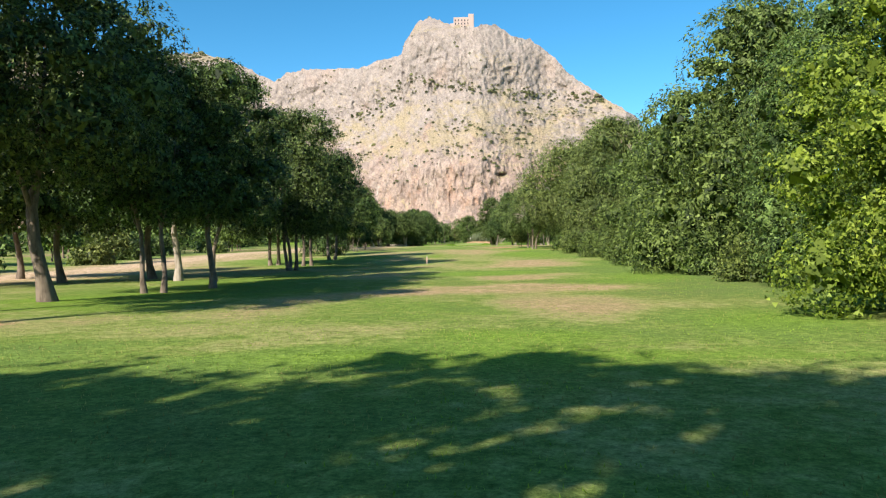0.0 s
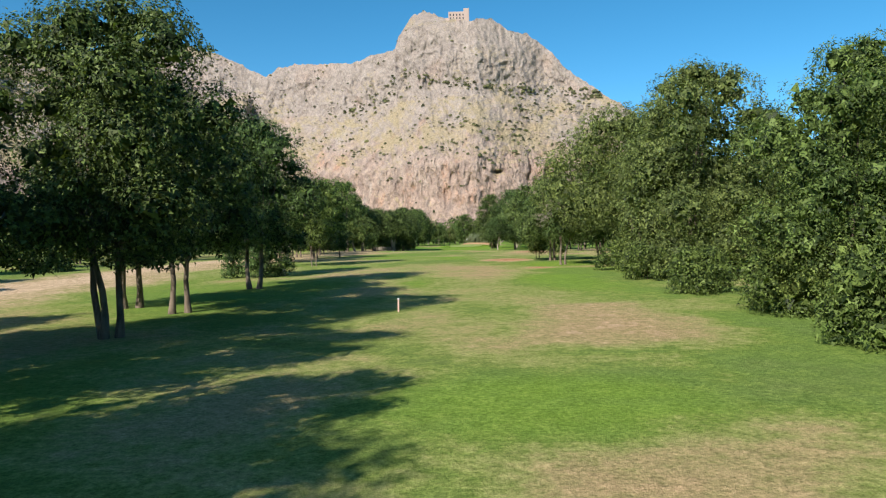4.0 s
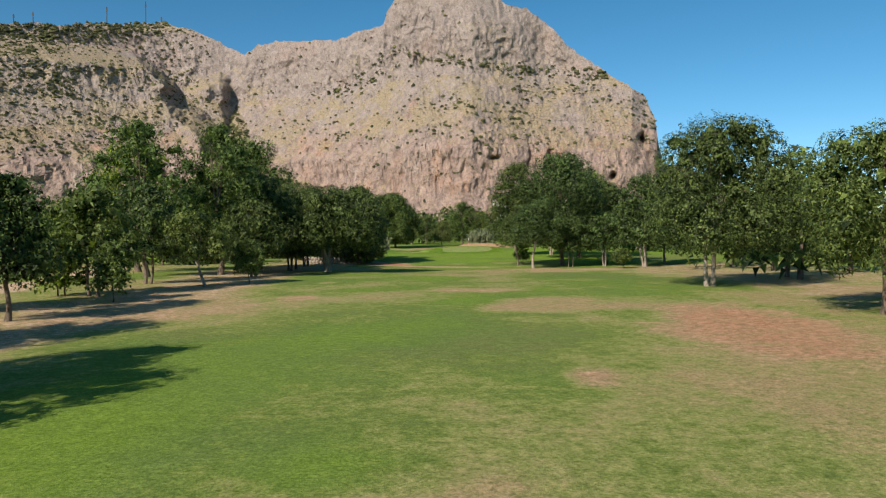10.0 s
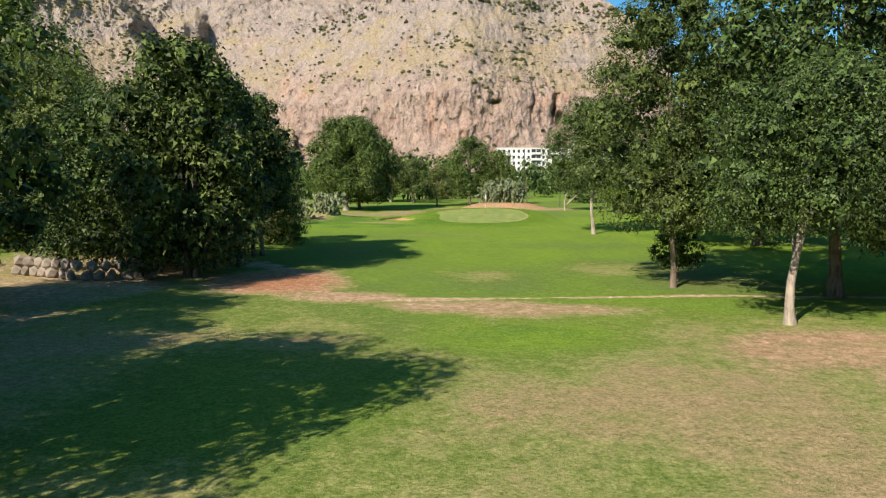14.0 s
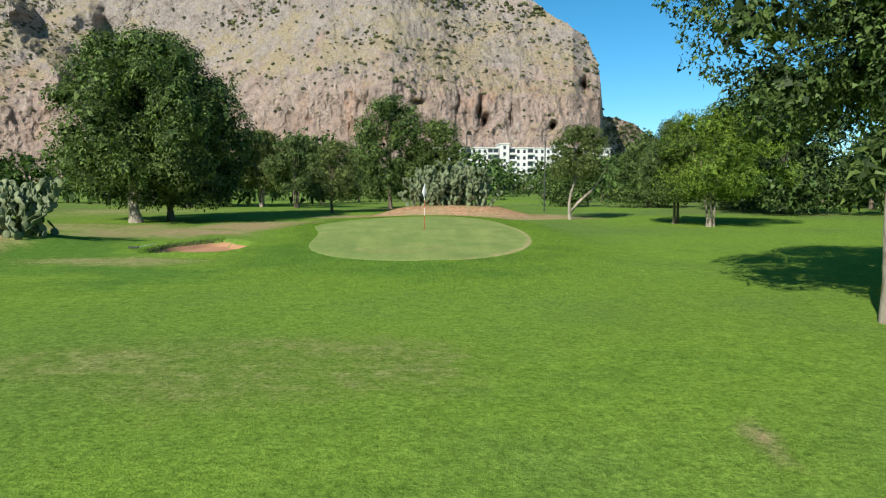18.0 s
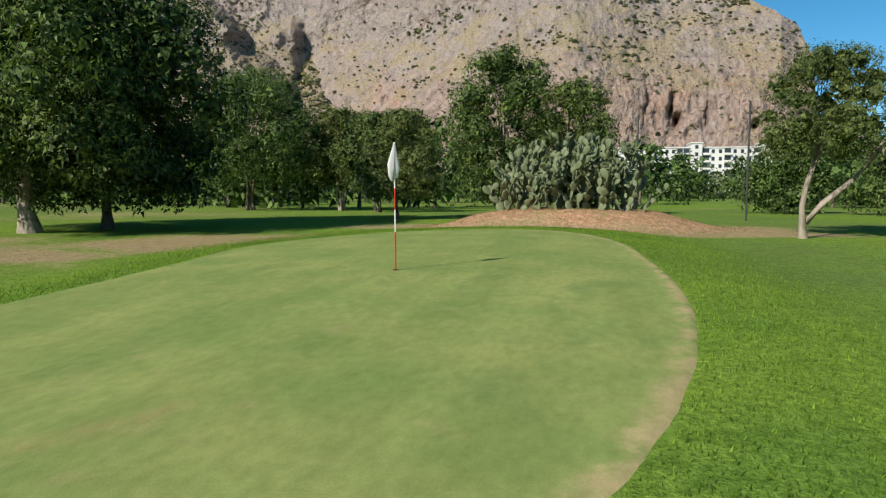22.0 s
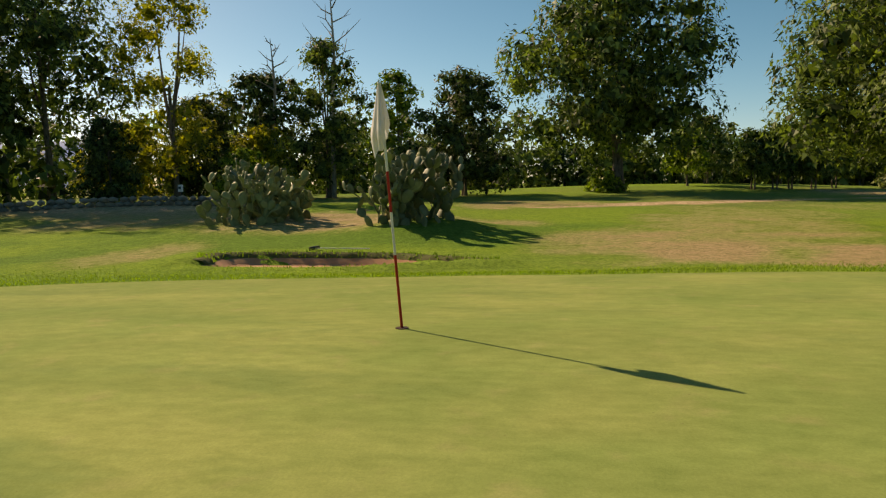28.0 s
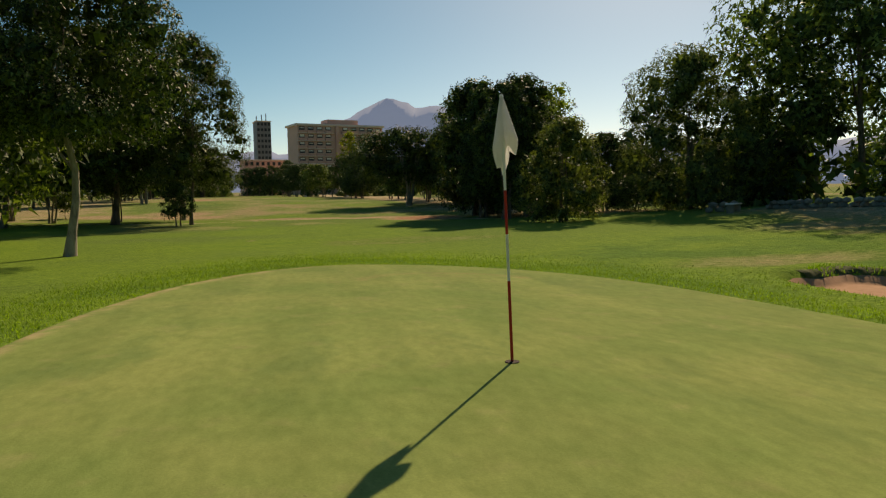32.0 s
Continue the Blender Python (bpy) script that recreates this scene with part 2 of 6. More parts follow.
def green_material():
    m, t, p = material("mown_green", 1.0)
    p.inputs["Specular IOR Level"].default_value = 0.03
    big, mid, fine = noise_of(t, 0.5, 3), noise_of(t, 2.6, 4), noise_of(t, 60, 3, 0.7)
    colour = ramp(t, big, (0.32, (0.184, 0.262, 0.078)), (0.68, (0.274, 0.318, 0.106)))
    colour = blend(t, fit_range(t, mid, 0.54, 0.80), colour, (0.276, 0.296, 0.115))
    colour = blend(t, figure(t, "MULTIPLY", fit_range(t, noise_of(t, 0.9, 5, 0.7, (1, 0.45, 1)), 0.52, 0.68), 0.6), colour, (0.165, 0.235, 0.078))
    colour = blend(t, figure(t, "MULTIPLY", fit_range(t, attribute(t, "rim"), 0.2, 1.0), fit_range(t, mid, 0.35, 0.6)), colour, (0.40, 0.34, 0.17))
    colour = blend(t, figure(t, "MULTIPLY", figure(t, "MULTIPLY", attribute(t, "worn"), 0.55), fit_range(t, mid, 0.3, 0.6)), colour, (0.33, 0.26, 0.12))
    colour = blend(t, figure(t, "MULTIPLY", fit_range(t, noise_of(t, 15.0, 2, 0.6), 0.74, 0.80), 0.55), colour, (0.12, 0.13, 0.05))
    streaks = noise_of(t, 1.3, 3, 0.6, (1.0, 0.12, 1))
    colour = blend(t, 0.5, colour, ramp(t, streaks, (0.33, (0.80, 0.83, 0.78)), (0.67, (1.14, 1.12, 1.10))), "MULTIPLY")
    colour = blend(t, 0.6, colour, ramp(t, noise_of(t, 9, 4, 0.65, (1, 0.5, 1)), (0.3, (0.74, 0.78, 0.72)), (0.7, (1.2, 1.17, 1.2))), "MULTIPLY")
    colour = blend(t, 0.35, colour, ramp(t, fine, (0.3, (0.7, 0.72, 0.7)), (0.7, (1.25, 1.25, 1.25))), "MULTIPLY")
    t.links.new(colour, p.inputs["Base Color"])
    bump(t, p, fine, 0.25, 0.008)
    return m


def plain(name, a, b, scale=6.0, rough=0.85, relief=0.2, deep=0.01):
    m, t, p = material(name, rough)
    n = noise_of(t, scale, 5, 0.6)
    colour = blend(t, 0.5, ramp(t, n, (0.3, a), (0.7, b)), ramp(t, noise_of(t, scale * 0.17, 3), (0.3, a), (0.7, b)))
    t.links.new(colour, p.inputs["Base Color"])
    if relief:
        bump(t, p, n, relief, deep)
    return m


def rock_material():
    m, t, p = material("cliff_rock", 0.95)
    g = t.nodes.new("ShaderNodeNewGeometry")
    sep, at = t.nodes.new("ShaderNodeSeparateXYZ"), t.nodes.new("ShaderNodeSeparateXYZ")
    t.links.new(g.outputs["True Normal"], sep.inputs[0])
    t.links.new(g.outputs["Position"], at.inputs[0])

    def swing(value, by):
        return figure(t, "MULTIPLY", figure(t, "SUBTRACT", value, 0.5), by)

    streak = noise_of(t, 0.10, 8, 0.75, (1, 1, 0.7))
    patch, grit = noise_of(t, 0.013, 6, 0.62), noise_of(t, 0.42, 6, 0.75)
    run = noise_of(t, 0.085, 6, 0.68, (1, 1, 0.16))
    stain = noise_of(t, 0.028, 6, 0.7, (1, 1, 0.55))
    # beds of rock: pink cliffs at the foot, grey limestone above
    tall = figure(t, "ADD", at.outputs["Z"], swing(patch, 190.0))
    grey = ramp(t, streak, (0.28, (0.120, 0.115, 0.116)), (0.43, (0.292, 0.254, 0.232)), (0.70, (0.392, 0.346, 0.318)))
    pink = ramp(t, streak, (0.28, (0.160, 0.114, 0.097)), (0.44, (0.345, 0.262, 0.222)), (0.72, (0.450, 0.355, 0.304)))
    colour = blend(t, fit_range(t, tall, 70.0, 150.0), pink, grey)
    colour = blend(t, figure(t, "MULTIPLY", fit_range(t, patch, 0.52, 0.66), 0.55), colour, pink)
    low = figure(t, "SUBTRACT", 1.0, fit_range(t, tall, 110.0, 190.0))
    colour = blend(t, figure(t, "MULTIPLY", figure(t, "MULTIPLY", fit_range(t, stain, 0.53, 0.70), 0.5), low), colour, (0.50, 0.265, 0.155))
    colour = blend(t, figure(t, "MULTIPLY", fit_range(t, figure(t, "SUBTRACT", 1.0, stain), 0.56, 0.68), 0.45), colour, (0.47, 0.43, 0.39))
    colour = blend(t, figure(t, "MULTIPLY", low, 0.8), colour, ramp(t, run, (0.34, (0.60, 0.60, 0.63)), (0.5, (1.0, 1.0, 1.0)), (0.7, (1.18, 1.14, 1.10))), "MULTIPLY")
    # thin dark joints
    joint = figure(t, "ABSOLUTE", figure(t, "SUBTRACT", noise_of(t, 0.045, 5, 0.6, (1, 1, 0.45)), 0.5))
    colour = blend(t, figure(t, "MULTIPLY", figure(t, "SUBTRACT", 1.0, fit_range(t, joint, 0.0, 0.016)), 0.5), colour, (0.15, 0.125, 0.115))
    colour = blend(t, 0.9, colour, ramp(t, grit, (0.28, (0.52, 0.53, 0.55)), (0.72, (1.26, 1.23, 1.19))), "MULTIPLY")
    # dry ochre turf on the gentle ledges and the broad middle slope
    turf = ramp(t, grit, (0.3, (0.13, 0.115, 0.045)), (0.5, (0.32, 0.262, 0.145)), (0.7, (0.43, 0.355, 0.21)))
    gentle = figure(t, "ADD", figure(t, "ADD", sep.outputs["Z"], swing(grit, 0.8)), swing(noise_of(t, 0.022, 5, 0.62), 1.9))
    shelf = figure(t, "MULTIPLY", fit_range(t, tall, 85.0, 130.0), figure(t, "SUBTRACT", 1.0, fit_range(t, tall, 215.0, 260.0)))
    gentle = figure(t, "ADD", gentle, figure(t, "MULTIPLY", shelf, 0.20))
    colour = blend(t, figure(t, "MULTIPLY", fit_range(t, gentle, 0.60, 1.10), 0.68), colour, turf)
    t.links.new(colour, p.inputs["Base Color"])
    bump(t, p, figure(t, "ADD", figure(t, "MULTIPLY", streak, 2.0), figure(t, "ADD", grit, figure(t, "MULTIPLY", run, 0.8))), 0.8, 2.2)
    return m


GROUND, GREEN, ROCK = ground_material(), green_material(), rock_material()
SAND = plain("bunker_sand", (0.37, 0.19, 0.10), (0.49, 0.275, 0.16), 8, 0.95, 0.4, 0.02)
WHITE = plain("white_render", (0.56, 0.56, 0.55), (0.66, 0.66, 0.645), 0.8, 0.8, 0.0)
STONE = plain("dry_stone", (0.16, 0.14, 0.115), (0.34, 0.30, 0.25), 5, 0.9, 0.6, 0.03)
GLASS_DARK = plain("dark_window", (0.02, 0.025, 0.03), (0.05, 0.06, 0.07), 0.5, 0.2, 0.0)
PINK = plain("pink_render", (0.58, 0.33, 0.27), (0.68, 0.42, 0.355), 0.3, 0.85, 0.0)
CREAM = plain("cream_render", (0.70, 0.57, 0.51), (0.78, 0.66, 0.60), 0.4, 0.85, 0.0)
BRICKRED = plain("red_brown_render", (0.58, 0.37, 0.30), (0.68, 0.46, 0.39), 0.5, 0.85, 0.0)
SLATE = plain("dark_cladding", (0.15, 0.16, 0.18), (0.20, 0.215, 0.235), 0.4, 0.6, 0.0)
RED = plain("red_paint", (0.45, 0.025, 0.02), (0.55, 0.04, 0.03), 8, 0.45, 0.0)
PALE = plain("white_paint", (0.74, 0.74, 0.72), (0.82, 0.82, 0.8), 8, 0.45, 0.0)
IRON = plain("dark_iron", (0.035, 0.04, 0.04), (0.07, 0.075, 0.07), 5, 0.6, 0.0)
HAZE_GLOW = plain("far_slope_haze", (0.10, 0.11, 0.13), (0.15, 0.155, 0.17), 0.004, 1.0, 0.0)
# bluish emission stands in for the haze over the far hills
haze = HAZE_GLOW.node_tree.nodes["Principled BSDF"]
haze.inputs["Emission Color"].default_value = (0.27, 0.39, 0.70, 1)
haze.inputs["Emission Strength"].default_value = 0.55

# ---- the ground ----
SWELLS = [
    (-12, -230, 0.13), (12, -230, 0.12), (-12, -201, -0.44), (12, -201, 0.01), (-12, -172, -0.17), (12, -172, 0.29),
    (-12, -143, 0.08), (12, -143, 0.29), (-12, -114, -0.34), (12, -114, 0.18), (-12, -85, 0.29), (12, -85, 0.14),
    (-12, -56, -0.47), (12, -56, -0.43), (-12, -27, -0.07), (12, -27, -0.33), (-12, 2, -0.4), (12, 31, 0.03),
    (-12, 31, 0.13), (-12, 60, -0.17), (12, 60, -0.08), (-45, 0, 0.2), (-45, -30, 0.33)]


def green_reach(x, y):
    """1 on the edge of the putting green, less inside."""
    left = sum(np.interp(y + k, [-9, -6.5, -3.3, 0.5, 4, 6.5, 9], [4.6, 4.7, 4.45, 4.45, 5.2, 5.7, 5.3]) for k in (-1.4, 0, 1.4)) / 3
    across = (x + 0.45) / np.where(x < -0.45, left, 4.9 + 0.06 * np.clip(y - 3, 0, 8))
    along = (y - 0.3) / np.where(y < 0.3, 11.2, 11.2 + 0.12 * np.clip(x, 0, 5))
    a = np.arctan2(along, across)
    return (np.abs(across) ** 2.5 + np.abs(along) ** 2.5) ** 0.4 / (1 + 0.012 * np.cos(5 * a + 0.6))


def bunker_reach(x, y):
    a = np.arctan2((y + 4.1) / 3.2, (x + 9.1) / 1.75)
    return np.hypot((x + 9.1) / 1.75, (y + 4.1) / 3.2) / (1 + 0.09 * np.cos(3 * a + 1) + 0.06 * np.sin(5 * a))


def height(x, y):
    x, y = np.asarray(x, float), np.asarray(y, float)
    z = sum(h * np.exp(-((x - a) ** 2 + (y - b) ** 2) / 800.0) for a, b, h in SWELLS)
    z = z + 0.05 * fbm(x / 7, y / 7, 3, 3)
    z = z + 0.9 * np.exp(-((x + 66) ** 2 / 260 + (y - 12) ** 2 / 500)) + 0.5 * np.exp(-((x + 27) ** 2 / 40 + (y + 18) ** 2 / 160))
    flat = np.where(y < 0, 0.027 * y, 0.012 * y) + np.where(x < 0, 0.034 * x, 0.0)
    z = z + (flat - z) * (1 - step(1.02, 1.75, green_reach(x, y)))
    mound = np.hypot((x - 2.9) / 6.6, (y - 18.6) / 3.6)
    z = z + 0.78 * (1 - step(0.35, 1.0, mound)) * (1 + 0.3 * fbm(x / 2, y / 2, 3, 9))
    for a, b, h, r in ((-16.7, -3.3, 0.5, 1.8), (-18.8, -10.0, 0.3, 2.6)):
        z = z + h * np.exp(-((x - a) ** 2 + (y - b) ** 2) / (2 * r * r))
    r = bunker_reach(x, y)
    west = step(0.1, -0.9, (x + 9.1) / 1.75 - 0.35 * (y + 4.1) / 3.2)
    north = step(0.1, 1.0, (y + 4.1) / 3.2)
    south = 1 - north
    z = z - (0.24 + 0.05 * west) * (1 - step(0.82, 1.0, r)) + 0.035 * west * np.exp(-((r - 1.12) / 0.12) ** 2)
    z = z + (0.11 * south + 0.17 * north) * (1 - west) * np.exp(-((r - 1.17) / 0.17) ** 2)
    return z


def lines(*spans):
    return np.unique(np.concatenate([np.arange(a, b, s) for a, b, s in spans]).round(3))


def dist_to_line(x, y, pts):
    best = np.full(x.shape, 1e9)
    for (ax, ay), (bx, by) in zip(pts, pts[1:]):
        u = np.clip(((x - ax) * (bx - ax) + (y - ay) * (by - ay)) / ((bx - ax) ** 2 + (by - ay) ** 2), 0, 1)
        best = np.minimum(best, np.hypot(x - ax - u * (bx - ax), y - ay - u * (by - ay)))
    return best


TRACK = [(-17, -260), (-19.5, -186), (-20.5, -170), (-24, -142), (-24.5, -128), (-30, -95), (-32.5, -80), (-40, -55)]
CROSSING = [(-12.5, -41.5), (-8.9, -44.8), (-8.3, -48.6), (-6.2, -50.6), (-4.3, -50.9), (-1.6, -50.5), (0.6, -50.1), (3.4, -49.7), (8, -49.0), (14, -49.6), (30, -54)]
LAWN_PATH = [(-24.5, -9), (-27.3, -4.9), (-29.6, -0.9), (-33.6, 5.2), (-37.5, 13), (-41, 22.6), (-48.4, 32), (-60, 46)]
# dry patches: centre, half widths, dryness, bareness
DRY = [
    (1.0, -222.8, 4.4, 3.0, 0.62, 0.05), (7.6, -217.9, 2.4, 3.8, 0.75, 0.25), (-3.5, -222, 1.6, 2.0, 0.9, 0.7), (7.6, -212.4, 4.4, 2.6, 0.8, 0.42), (3.4, -213.4, 1.4, 2.0, 0.8, 0.38),
    (7.1, -205.2, 3.0, 2.6, 0.68, 0.12), (7.7, -191.8, 4.2, 5.5, 0.8, 0.34), (5.7, -179.5, 0.9, 0.7, 0.8, 0.5), (-4.5, -168, 4, 3, 0.7, 0.25), (5.5, -170, 3.5, 4, 0.6, 0.2), (11, -164, 4, 3, 0.7, 0.25),
    (6.7, -151.0, 3.4, 6.5, 0.95, 0.9), (7.8, -141.0, 3.4, 2.8, 0.75, 0.2), (6.2, -133.8, 4.4, 2.2, 0.85, 0.46), (11.2, -112.0, 4.6, 11, 0.9, 0.6), (4.2, -120.2, 1.4, 2.3, 0.85, 0.5),
    (7.0, -104.2, 6.0, 2.6, 0.75, 0.18), (-12.1, -104.6, 4.8, 5.3, 0.8, 0.4), (-0.5, -120.8, 1.1, 2.6, 0.7, 0.12), (-0.3, -123.2, 3.2, 2.0, 0.44, 0.0), (-1.8, -120.9, 2.0, 1.6, 0.46, 0.0), (1.4, -122.2, 1.6, 1.6, 0.46, 0.0),
    (1.4, -94.5, 4.0, 2.0, 0.85, 0.48), (3.6, -84.1, 3.2, 6.5, 0.52, 0.05), (-8.8, -98.9, 1.8, 2.0, 0.85, 0.5), (5.2, -100.6, 3.2, 2.2, 0.75, 0.2), (9.5, -64.3, 5.0, 4.6, 0.85, 0.5), (21, -67, 4, 9, 0.75, 0.3),
    (-9.5, -88.2, 1.6, 2.4, 0.8, 0.4), (-2.8, -100.1, 3.4, 2.0, 0.42, 0.0), (3.4, -63.7, 4.4, 4.4, 0.72, 0.2), (-6.5, -55.5, 4.5, 3.6, 0.55, 0.05), (3.0, -65.0, 5.5, 4.5, 0.72, 0.18), (-1.5, -68.5, 4.0, 3.0, 0.58, 0.05), (8.0, -58.5, 4.5, 3.0, 0.85, 0.48), (8.4, -165.4, 1.6, 1.4, 0.9, 0.7), (4.6, -169.5, 3.2, 3.0, 0.62, 0.15), (20.0, -143, 5, 5, 0.9, 0.75)]
BARE = [
    (14, -60, 5, 4, 0.9, 0.5), (-9.6, -47.2, 4.2, 4.4, 0.9, 0.85), (-6.6, -50.6, 3.4, 2.0, 0.85, 0.55), (-0.6, -52.3, 6.0, 2.0, 0.9, 0.5), (-1.4, -43.5, 4.4, 4.4, 0.55, 0.0), (5.0, -42.5, 4.0, 4.0, 0.42, 0.0), (4.0, -47.9, 0.7, 1.0, 0.5, 0.0), (-4.6, -22.0, 4, 2.4, 0.4, 0.05), (2.4, -25.7, 0.35, 0.3, 0.8, 0.3),
    (-9, 9, 5, 4, 0.75, 0.1), (-18, 7, 10, 5.5, 0.5, 0.1), (-30, -3, 8, 5, 0.6, 0.1), (-9.5, -9.5, 4, 2, 0.5, 0.1),
    (3, 18.6, 8, 3.6, 0.9, 0.58), (8, 15.5, 6, 1.6, 0.8, 0.36), (-14, 3.5, 7, 5, 0.55, 0.05), (-23, -14, 7, 6, 0.62, 0.15), (-11.4, 4.4, 4, 2.4, 0.75, 0.15), (-44, 27, 12, 9, 0.8, 0.45), (-20, -6, 5, 9, 0.7, 0.4), (-26, -20, 5, 10, 0.8, 0.55)]
# where the grass is thick and bright
THICK = [
    (6.2, -225.0, 4.4, 0.9), (5.9, -223.1, 1.4, 1.0), (10.0, -221.1, 1.8, 1.8), (-4.5, -212, 4.0, 9), (5.3, -201.6, 2.2, 2.0), (10.6, -207.8, 2.4, 2.8), (8.5, -176, 3.4, 8), (1.5, -178, 3, 5), (2.3, -146, 2.6, 7), (-5.5, -160, 4, 6), (10.5, -160, 2.6, 5),
    (1.4, -138.8, 3.2, 3.8), (-4.3, -134.2, 3.4, 2.2), (4.9, -131.2, 1.2, 1.6), (-1.5, -127.1, 2.0, 1.6), (-7, -127, 4.5, 6), (-6, -138, 5, 5), (-2.5, -113, 5, 4),
    (-6.5, -94.4, 3.0, 2.4), (5.6, -92.9, 1.2, 1.6), (-2.0, -84.2, 2.8, 6), (-7, -74, 4, 4), (-0.5, -57.2, 3.6, 2.2), (-5.8, -45.0, 2.2, 2.6), (-6, -63, 3, 4)]


def build_ground():
    xs = lines((-4500, -500, 500), (-500, -140, 60), (-140, -60, 5), (-60, -20, 1.2), (-20, -13, 0.6), (-13, 7, 0.35), (7, 12, 0.6), (12, 60, 1.2), (60, 140, 5), (140, 500, 60), (500, 4501, 500))
    ys = lines((-4500, -500, 500), (-500, -280, 40), (-280, -250, 5), (-250, -55, 1), (-55, -43, 0.3), (-43, -18, 1), (-18, 24, 0.3), (24, 90, 1), (90, 150, 5), (150, 500, 50), (500, 4501, 500))
    x, y = np.meshgrid(xs, ys)
    z = height(x, y) - 0.12 * (1 - step(0.84, 0.94, bunker_reach(x, y))) - 0.05 * (1 - step(0.93, 0.985, green_reach(x, y)))
    wob = fbm(x / 9, y / 9, 4, 21)
    far = step(-46, -64, y + 16 * wob)
    dry = 0.12 + (0.25 + 0.02 * step(-116, -104, y) * step(-62, -75, y) + 0.06 * step(-198, -208, y) + 0.12 * step(-211, -217, y)) * far + (0.5 + 0.1 * far) * fbm(x / 12, y / 15, 5, 31) + 0.34 * far * fbm(x / 3.2, y / 4.2, 3, 35)
    soil = 0.05 + 0 * x
    rust = 0 * x
    lush = 0.5 - 0.24 * far + (1.3 - 0.5 * far) * fbm(x / 9, y / 11, 3, 41)
    for k, (a, b, rx, ry, d, s) in enumerate(DRY + BARE):
        w = 1 - step(0.3, 1.35, np.hypot((x - a) / rx, (y - b) / ry) + wob * (1.2 if s < 0.5 else 0.5))
        dry, soil = np.maximum(dry, d * w), np.maximum(soil, s * w)
        rust = np.maximum(rust, w * min(1.0, max(0.0, 2.6 * (s - 0.28))) * (1.0 if k < len(DRY) or s in (0.85, 0.58) else 0.4))
    for a, b, rx, ry in THICK:
        w = 1 - step(0.2, 1.35, np.hypot((x - a) / rx, (y - b) / ry) + wob * 1.2)
        dry, soil, lush = dry * (1 - 0.65 * w), soil * (1 - 0.8 * w), lush + 0.5 * w
    # under the woods on both sides it is bare and dry
    left = step(-9, -17, x + 5 * wob) * step(-28, -40, y) * (0.35 + 0.65 * step(-27, -22, x + 6 * wob))
    right = step(13, 20, x + 5 * wob) * step(-40, -58, y + 14 * wob) * (1 - 0.8 * step(34, 46, x + 8 * wob))
    shade = np.maximum(left, right * 0.8)
    dry, soil = np.maximum(dry, 0.75 * shade), np.maximum(soil, 0.5 * shade)
    road = 1 - step(1.0, 2.1, dist_to_line(x, y, TRACK) + 0.4 * wob)
    trod = 1 - step(0.2, 0.75, dist_to_line(x, y, CROSSING) + 0.8 * wob)
    soil = np.maximum(soil, np.maximum(road, trod * 0.95))
    way = 1 - step(0.3, 1.5, dist_to_line(x, y, LAWN_PATH) + 1.2 * wob)
    near = (1 - step(20, 36, np.hypot(x * 0.9, (y + 9) * 0.85)))
    keep = np.clip(1 - 1.6 * near, 0, 1)
    patchy = np.zeros_like(x)
    for a, b, rx, ry, d, s in BARE:
        patchy = np.maximum(patchy, d * (1 - step(0.5, 1.3, np.hypot((x - a) / rx, (y - b) / ry) + wob)))
    dry = np.where(near > 0.01, np.maximum(dry * keep, patchy), dry)
    lush = lush + 0.45 * near
    dry, soil = np.maximum(dry, 0.85 * way), np.maximum(soil, 0.62 * way)
    ring = green_reach(x, y)
    lush = lush + 0.3 * (1 - step(1.15, 1.5, ring))
    dry = dry * step(1.02, 1.25, ring)
    i, j = np.meshgrid(np.arange(len(ys) - 1), np.arange(len(xs) - 1), indexing="ij")
    n = len(xs)
    faces = np.stack([i * n + j, i * n + j + 1, (i + 1) * n + j + 1, (i + 1) * n + j], -1).reshape(-1, 4)
    me = mesh_of("ground", np.stack([x, y, z], -1).reshape(-1, 3), faces, GROUND, True, {"dry": dry, "lush": lush, "soil": soil, "rust": rust})
    tagged(new("ground", me), "mown fairway grass with dry and bare patches", "grass", kind="structure")


def sheet(name, reach_at, centre, half, lift, mat, rings=26, spokes=120, shrink=1.0, rim=False):
    """A thin sheet lying on the ground, out to where reach_at is 1."""
    ang = np.arange(spokes) * 2 * np.pi / spokes
    u = np.linspace(0, 1, rings) ** 0.8
    lo, hi = np.zeros(spokes), np.full(spokes, 2.0)
    for _ in range(30):
        midd = (lo + hi) / 2
        out = reach_at(centre[0] + half[0] * midd * np.cos(ang), centre[1] + half[1] * midd * np.sin(ang)) > shrink
        lo, hi = np.where(out, lo, midd), np.where(out, midd, hi)
    x = centre[0] + half[0] * u[:, None] * lo * np.cos(ang)
    y = centre[1] + half[1] * u[:, None] * lo * np.sin(ang)
    z = height(x, y) + lift
    z[-1] -= lift + 0.03
    i, j = np.meshgrid(np.arange(rings - 1), np.arange(spokes), indexing="ij")
    k = (j + 1) % spokes
    faces = np.stack([i * spokes + j, (i + 1) * spokes + j, (i + 1) * spokes + k, i * spokes + k], -1).reshape(-1, 4)
    extra = {"rim": np.repeat(step(0.91, 0.99, u)[:, None], spokes, 1) * step(-0.3, 0.6, np.cos(ang)), "worn": np.exp(-((np.hypot(x + 1.3, (y + 7.0) * 1.1) - 1.5) / 0.16) ** 2) * (y < -7.0) + 0.5 * np.exp(-((x + 1.4) ** 2 + (y + 7.9) ** 2) / 0.12)} if rim else None
    return mesh_of(name, np.stack([x, y, z], -1).reshape(-1, 3), faces, mat, True, extra)


